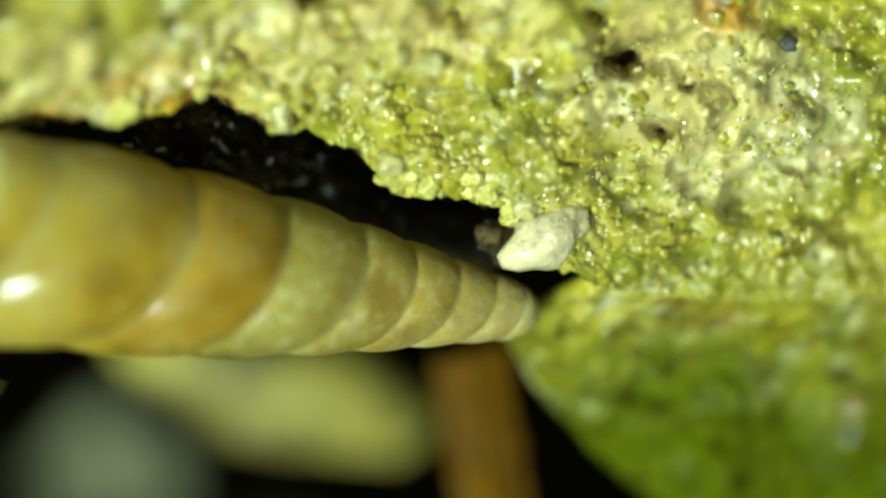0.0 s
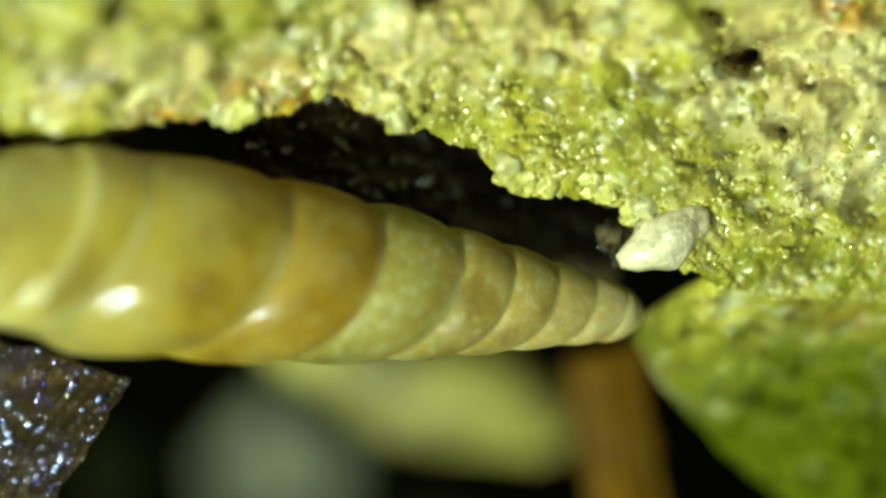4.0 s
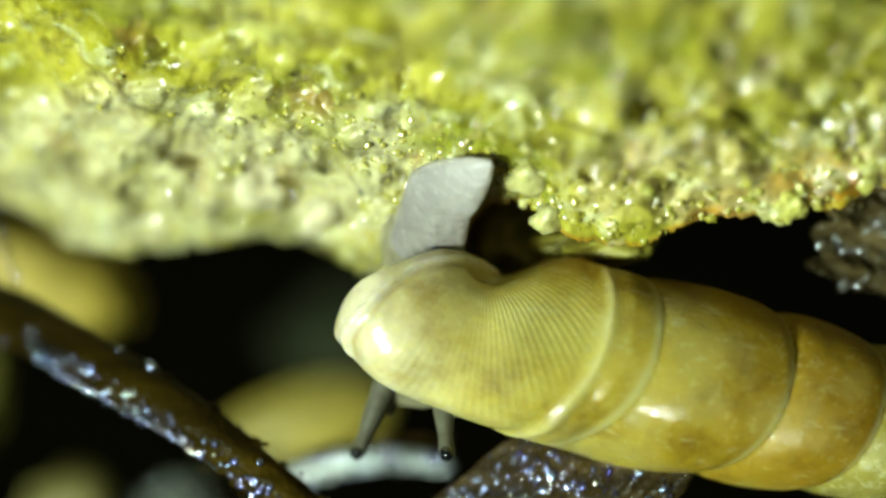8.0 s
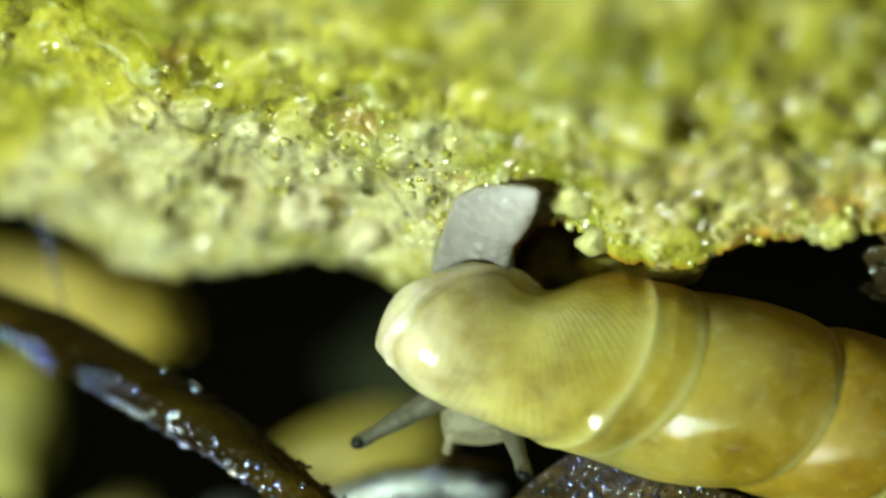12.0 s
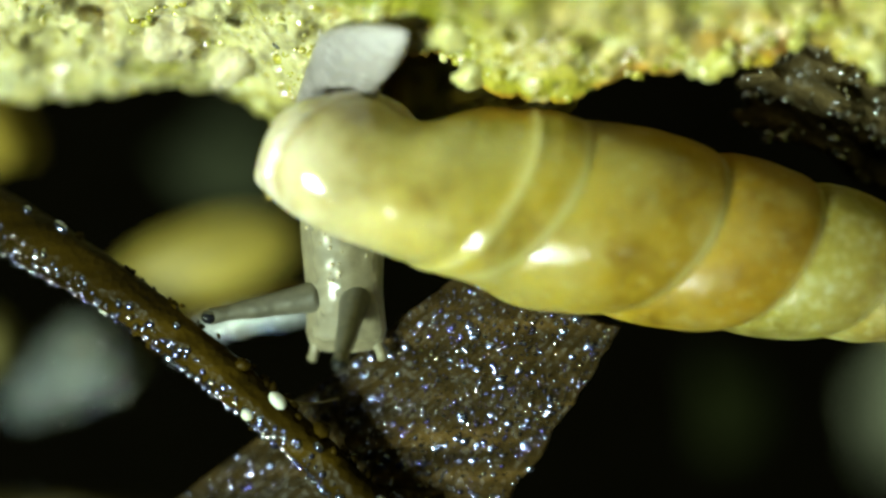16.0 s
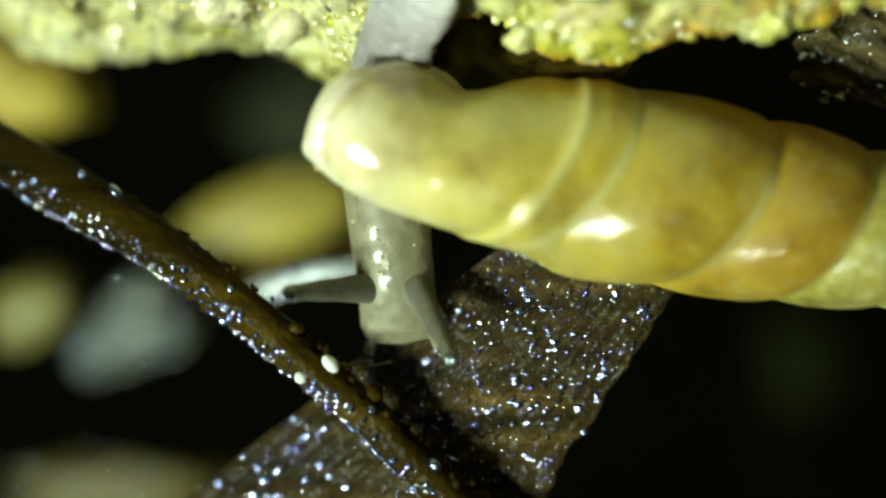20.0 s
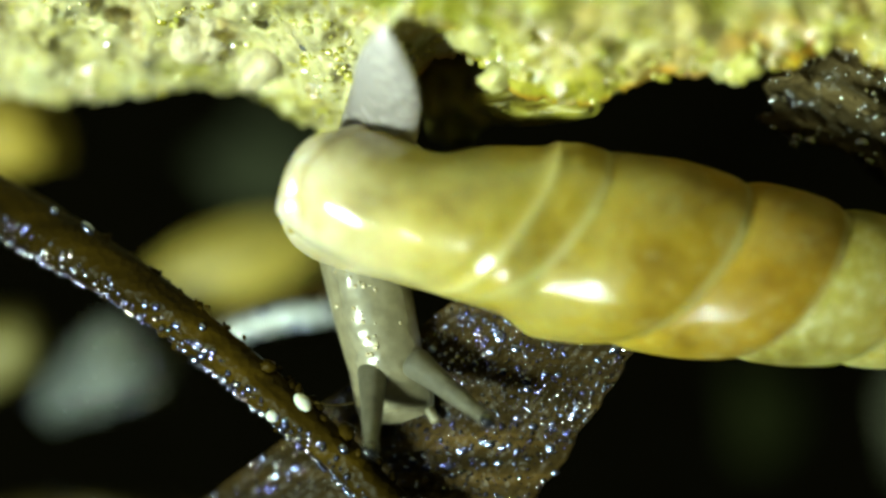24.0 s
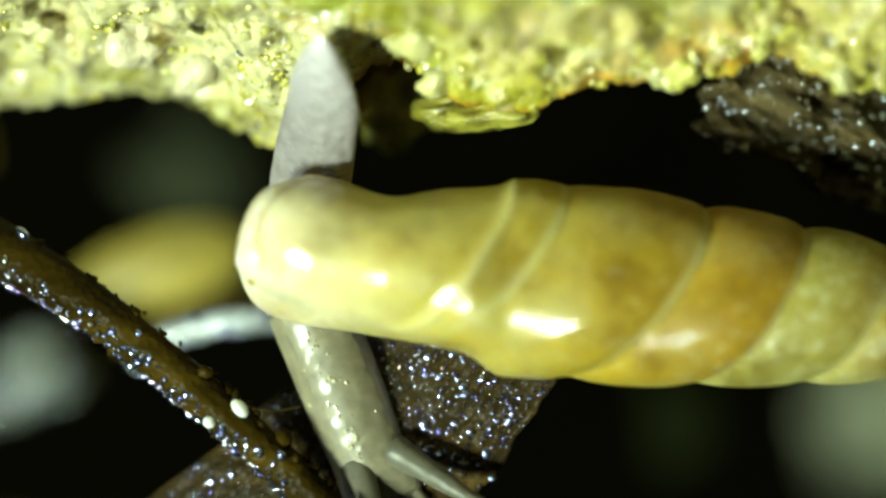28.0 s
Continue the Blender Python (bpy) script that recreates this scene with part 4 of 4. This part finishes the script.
bulge = 1 - 0.075 * np.exp(-(1 - fr) / 0.1) - 0.055 * np.exp(-fr / 0.07) + 0.05 * np.sin(np.pi * fr)
Rr = Rbase * (1 + (bulge - 1) * fade * (1 - 0.5 * np.clip((ph - 5.5) / 0.4, 0, 1)))


def ease(x):
    x = np.clip(x, 0, 1)
    return x * x * (3 - 2 * x)


def neck_line(j):
    """One column of NECK, eased over its corners away from the lip."""
    xs, ys = [r[0] for r in NECK], [r[j] for r in NECK]
    wide = np.clip(FROM / 6.0, 0, 8)
    return sum(np.interp(FROM + k * wide, xs, ys) for k in range(-3, 4)) / 7


own = ease((FROM - 400) / 85.0)
up_, low_, deep_ = neck_line(1), neck_line(2), neck_line(3)
RV = own * Rr + (1 - own) * (up_ - low_) / 2
RD = own * Rr + (1 - own) * deep_
CT = (1 - own) * (up_ + low_) / 2
CF = 30 * ease((AA - 1060) / 400.0)
# raised lip that runs from the beak round to the slit, and the groove behind it
rim_at = np.interp(TH, [-1.2, -0.6, 0.0, 0.5, 1.0, 1.4, 1.8], [30, 12, 20, 56, 118, 180, 235])
rim_d = FROM - rim_at
rim_k = ease((TH + 1.5) / 0.6) * ease((2.2 - TH) / 0.4)
extra = (6.5 * np.exp(-((rim_d - 4) / 9.0) ** 2) - 6.0 * np.exp(-((rim_d - 28) / 13.0) ** 2)) * rim_k * ease(FROM / 16.0)
# ribs behind the neck
rib = AA + bow + 330 * TH / (2 * np.pi) - np.interp(TH, [-1.4, -0.3, 1.0], [-32, 0, 12])
rib_k = ease((TH + 2.0) / 0.5) * ease((1.9 - TH) / 0.6)
extra = extra + (4.0 * np.exp(-((rib - 1080) / 10.0) ** 2) + 1.2 * np.exp(-((rib - 1040) / 12.0) ** 2) - 2.5 * np.exp(-((rib - 1106) / 16.0) ** 2)) * rib_k
# umbilical slit
extra = extra - 26 * np.exp(-((AA - 1312) / 26.0) ** 2 - ((TH - 1.3) / 0.13) ** 2) - 12 * np.exp(-((AA - 1265) / 50.0) ** 2 - ((TH - 1.6) / 0.5) ** 2)
extra = extra + 1.2 * fbm(AA / 60, np.cos(TH) * 2, np.sin(TH) * 2 + 5, 3)
# the lip's far half is turned out
around = np.angle(np.exp(1j * (TH + 2.75)))
extra = extra + 62 * (1 - np.exp(-FROM / 12.0)) * ease((470 - FROM) / 430.0) * np.exp(-(around / 0.5) ** 2)
# the lip is cut aslant on its far upper side
slant = np.interp(TH, [-2.9, -2.4, -2.0, -1.6, 0.95, 1.6, 2.25, 2.8], [0, 0.25, 0.25, 0, 0, 1, 1, 0])
X = (FROM + 80 * slant * (1 - np.exp(-(FROM + 6) / 20.0)) * np.exp(-FROM / 200.0) * ease((480 - FROM) / 200.0)) * STEP
Yv = ((RV + extra) * np.sin(TH) + CT) * STEP
# the neck's upper half leans away from the lens
Zv = ((RD + extra) * np.cos(TH) + CF) * STEP - 0.26 * (1 - own) * ease((FROM - 10) / 90.0) * Yv
verts = np.stack([X, Yv, Zv], -1).reshape(-1, 3)
quads = grid_faces(na, nt_, True)
# no mouth is cut: the shell stays closed on the far side, unseen by the lens, and the lip ring lies there
MCA, MCT, MSA, MST = 1420.0, 2.55, 60.0, 0.5
shell = mesh_object("shell", verts, quads, SHELL)
neck_k = np.clip((rib - 1085) / 40.0, 0, 1)
swirl = np.arctan2((TH - 1.5) * 140, AA - 1300)
stria = ph * 2 * np.pi * 70
suture = np.exp(-((fr - 0.03) / 0.03) ** 2) * fade + 0.9 * np.exp(-((rib - 1080) / 10.0) ** 2) * rib_k
for nm, val in (("suture", suture), ("stria", stria), ("fan", swirl * 120), ("neck", neck_k), ("whorl", ph), ("away", AA / 1535.0), ("rim", np.exp(-((rim_d - 4) / 16.0) ** 2) * rim_k), ("groove", np.exp(-((rim_d - 26) / 6.0) ** 2) * rim_k),
                ("slit", np.exp(-((AA - 1312) / 24.0) ** 2 - ((TH - 1.3) / 0.1) ** 2))):
    att = shell.data.attributes.new(nm, "FLOAT", "POINT")
    att.data.foreach_set("value", val.reshape(-1).astype(np.float32))
under(shell, snail, "glossy amber spire shell with pale sutures")
grid = verts.reshape(na, nt_, 3)
ring = []
for k in range(44):
    g = 2 * math.pi * k / 44
    i_ = int(np.argmin(np.abs(aa - (MCA + MSA * math.cos(g)))))
    j_ = int(round((MCT + MST * math.sin(g) + math.pi) / (2 * math.pi) * nt_)) % nt_
    ring.append(Vector(grid[i_, j_]))
lip = tube("lip", ring + ring[:1], [0.08] * 45, LIP, 10, cap=False)
under(lip, shell, "pale thickened lip")
pore = lump("pore", Vector(grid[int(np.argmin(np.abs(aa - 1508))), int(round((-1.75 + math.pi) / (2 * math.pi) * nt_))]), (0.05, 0.075, 0.05), plain("brown_pore", (0.36, 0.24, 0.04), 0.3, 2.0, 0.2, 0), 5, 0.1, 1, ICO2)
under(pore, shell, "small brown pore near the lip")

# foot on the rock, with the tail's tip jointed to it; +Y is backwards
A, B = np.meshgrid(np.linspace(0, 1, 40), np.linspace(-np.pi, np.pi, 32, endpoint=False), indexing="ij")


ROUND, THICK = 66.0, 0.2


def tongue(name, start, end, widths, highs):
    """A flat tapering body along y; the end at the joint is an ellipsoid, so both pieces meet smoothly."""
    d = start + (end - start) * A
    cap = np.sqrt(np.clip(1 - (d / ROUND) ** 2, 0, 1))
    beyond = d < 0 if start == -ROUND else d > 0
    halfw = np.where(beyond, ROUND * cap, np.interp(d, [x for x, _ in widths], [y for _, y in widths])) * STEP
    high = np.where(beyond, THICK * cap, np.interp(d, [x for x, _ in highs], [y for _, y in highs]))
    fv = np.stack([np.sin(B) * halfw, d * STEP, np.cos(B) * high * np.where(np.cos(B) > 0, 1, 0.5)], -1)
    ob = mesh_object(name, fv.reshape(-1, 3), grid_faces(40, 32, True)[:, ::-1], SOLE)
    att = ob.data.attributes.new("tip", "FLOAT", "POINT")
    att.data.foreach_set("value", np.interp(d, [-50, 160], [0, 1]).reshape(-1).astype(np.float32))
    return ob


foot = tongue("foot", -350, ROUND, [(-350, 40), (-310, 70), (-200, 75), (-120, 74), (0, 66)], [(-350, 0.08), (-300, 0.26), (-100, 0.26), (0, THICK)])
under(foot, snail, "blue-grey translucent foot")
tail = tongue("tail_tip", -ROUND, 160, [(0, 66), (45, 61), (90, 46), (125, 30), (146, 16), (156, 7), (160, 1)], [(0, THICK), (70, 0.18), (125, 0.12), (150, 0.06), (160, 0.01)])
under(tail, foot)

# neck and head: local -Y is ahead
A, B = np.meshgrid(np.linspace(0, 1, 60), np.linspace(-np.pi, np.pi, 40, endpoint=False), indexing="ij")
halfw = np.interp(A, [0, 0.5, 0.72, 0.82, 0.9, 0.96, 0.985, 1.0], [78, 75, 70, 72, 74, 68, 54, 4]) * STEP
high = np.interp(A, [0, 0.5, 0.75, 0.93, 1.0], [0.5, 0.46, 0.4, 0.24, 0.02])
NV = np.stack([np.sin(B) * halfw, -A * 400 * STEP, np.cos(B) * high * np.where(np.cos(B) > 0, 1, 0.6)], -1)
head = mesh_object("head", NV.reshape(-1, 3), grid_faces(60, 40, True), FLESH)
under(head, snail, "grey translucent neck and head with wet granules")


rg = np.random.RandomState(23)
ga, gb = 0.08 + 0.66 * rg.rand(46), 0.28 * rg.randn(46) - 0.1
gh = np.interp(ga, [0, 0.5, 0.75, 0.93, 1.0], [0.5, 0.46, 0.4, 0.24, 0.02])
gw = np.interp(ga, [0, 0.5, 0.72, 0.82], [78, 75, 70, 72]) * STEP
granules = np.stack([np.sin(gb) * gw, -ga * 400 * STEP, np.cos(gb) * gh], -1)
tagged(under(sprinkle("granule", granules, 0.016 + 0.016 * rg.rand(46), GRANULE, ICO2, 24, 0.9), head, "wet glistening granules of skin"), kind="stuff")


def tentacle(name, length, r0, r1, mat, eye):
    pts = [(0, -length * k / 5 * STEP, 0) for k in range(6)]
    ob = tube(name, pts, [r0, r0 * 0.82, r0 * 0.68, r0 * 0.6, r1, r1 * 1.18], mat, 18)
    under(ob, head)
    if eye:
        under(lump("eye", (0, -(length - 8) * STEP, 0.04), (0.1, 0.12, 0.095), EYEDOT, 3, 0.02, 1, ICO2), ob, "black eye spot")
    return ob


tent_a = tentacle("long_tentacle", 212, 0.23, 0.1, TENTACLE, True)
tent_b = tentacle("long_tentacle", 212, 0.23, 0.1, TENTACLE, True)
feel_a = tentacle("short_tentacle", 52, 0.12, 0.075, FLESH, False)
feel_b = tentacle("short_tentacle", 52, 0.12, 0.075, FLESH, False)
feel_a.matrix_basis = pose(-50 * STEP * MM, -366 * STEP * MM, 0, 0, 0, -20)
feel_b.matrix_basis = pose(50 * STEP * MM, -366 * STEP * MM, 0, 0, 0, 20)


def motions():
    # seconds, lip end of the shell's axis (u, v, z), slope, tip's dip, roll
    SHELL_ROWS = [(0, 590, 256, 1.2, 8.4, 10.5, -10), (2.5, 590, 275, 1.2, 8.4, 10.5, -10), (4.5, 519, 304, 1.2, 6.8, 11, -10), (5.0, 496, 318, 1.2, 6.6, 11, -10), (5.2, 496, 316, 1.2, 6.7, 11, -10), (5.32, 495, 304, 0.85, 12.0, 14, -2), (5.5, 495, 300, 0.7, 12.6, 15, 3),
                  (6.0, 493, 292, 0.5, 13.2, 16.5, 11), (8.0, 490, 284, 0.4, 12.8, 16.5, 11), (11.0, 476, 272, 0.4, 12.6, 16.5, 9), (12.5, 489, 267, 0.4, 12.3, 15, 3), (13.5, 496, 267, 0.5, 12, 13.5, -3),
                  (17, 496, 272, 0.5, 11.5, 12, -12), (20, 488, 285, 0.5, 11.3, 12, -13), (21, 488, 298, 0.5, 11.2, 12, -15), (21.5, 486, 318, 0.5, 10.8, 11.5, -19), (23.5, 486, 336, 0.5, 9.9, 10.5, -26), (25, 488, 338, 0.5, 9.7, 10.5, -28),
                  (26.5, 488, 336, 0.5, 9.9, 10.5, -28), (27, 490, 343, 0.5, 9.5, 10.5, -29), (27.5, 508, 390, 0.5, 7.5, 9.5, -32), (28, 525, 427, 0.5, 5.6, 8.5, -35)]
    walk(shell, [(t, pose(*(W(u, v, z, eye_at(t)) * MM), roll, dip, -slope)) for t, u, v, z, slope, dip, roll in SHELL_ROWS])
    # joint of foot and tail tip, lean of the foot, lean of the tip
    FOOT_ROWS = [(0, 678, 90, 27, 57), (8, 678, 90, 27, 57), (11, 678, 92, 27, 57), (12, 674, 98, 27, 60), (13.5, 666, 108, 27, 62), (17, 660, 106, 26, 60), (20.5, 664, 106, 25, 56),
                 (21.5, 674, 124, 25, 34), (23.5, 682, 162, 24, 15), (25, 684, 166, 24, 12), (27, 682, 168, 22, 12), (28, 680, 170, 20, 12)]
    walk(foot, [(t, pose(*(W(u, v, 0.48, eye_at(t)) * MM), 40, 0, -a)) for t, u, v, a, b in FOOT_ROWS])
    walk(tail, [(t, pose(0, 0, 0, 4, 0, a - b)) for t, u, v, a, b in FOOT_ROWS])
    # mouth of the head (u, v, z) and its heading to the right of straight down
    HEAD_ROWS = [(0, 640, 420, -0.5, 0), (5, 640, 465, -0.5, 0), (8, 645, 480, -0.5, 0), (11, 655, 485, -0.5, 3), (12, 675, 505, -0.5, 3), (13, 690, 535, -0.5, 3), (15.5, 655, 625, -0.45, 2),
                 (17, 655, 635, -0.45, 2), (18.5, 658, 645, -0.45, 4), (20, 660, 680, -0.45, 6), (21.5, 674, 705, -0.45, 10), (23.5, 702, 745, -0.45, 13), (25, 716, 755, -0.45, 14), (27, 766, 795, -0.5, 19), (28, 802, 895, -0.5, 22)]
    rows = []
    for t, u, v, z, turn in HEAD_ROWS:
        g = math.radians(turn)
        rows.append((t, pose(*(W(u - 400 * math.sin(g), v - 400 * math.cos(g), z, eye_at(t)) * MM), 0, 0, turn)))
    walk(head, rows)
    # each long tentacle on the head: heading and lift
    TA = [(0, -40, 10, -38), (6, -48, 10, -38), (7, -36, 10, -38), (8, -20, 8, -38), (8.5, -28, 8, -38), (9, -42, 10, -38), (11, -52, 10, -38), (12.5, -65, 10, -38), (13.5, -62, 10, -38), (15.5, -78, 12, -38), (17, -84, 14, -38),
          (18.5, -86, 26, -38), (19.3, -100, 55, -40), (20.5, -98, 60, -40), (21.5, -55, 56, -34), (23.5, -4, 50, -22), (25, 6, 48, -18), (26, 10, 46, -16), (27, 8, 42, -18), (28, 6, 30, -20)]
    TB = [(0, 5, 15, 38), (8, 10, 20, 38), (12.5, 25, 35, 38), (13.5, 26, 45, 38), (15.5, 8, 55, 30), (17, -2, 62, 20), (18.5, 16, 55, 34), (20, 34, 42, 40), (21.5, 38, 36, 44), (23.5, 44, 28, 50), (25, 50, 24, 54), (26, 54, 22, 54), (27, 48, 20, 52), (28, 40, 16, 48)]
    for ob, table in ((tent_a, TA), (tent_b, TB)):
        walk(ob, [(t, pose(base * STEP * MM, -292 * STEP * MM, 0.16 * MM, -lift, 0, turn)) for t, turn, lift, base in table])


motions()
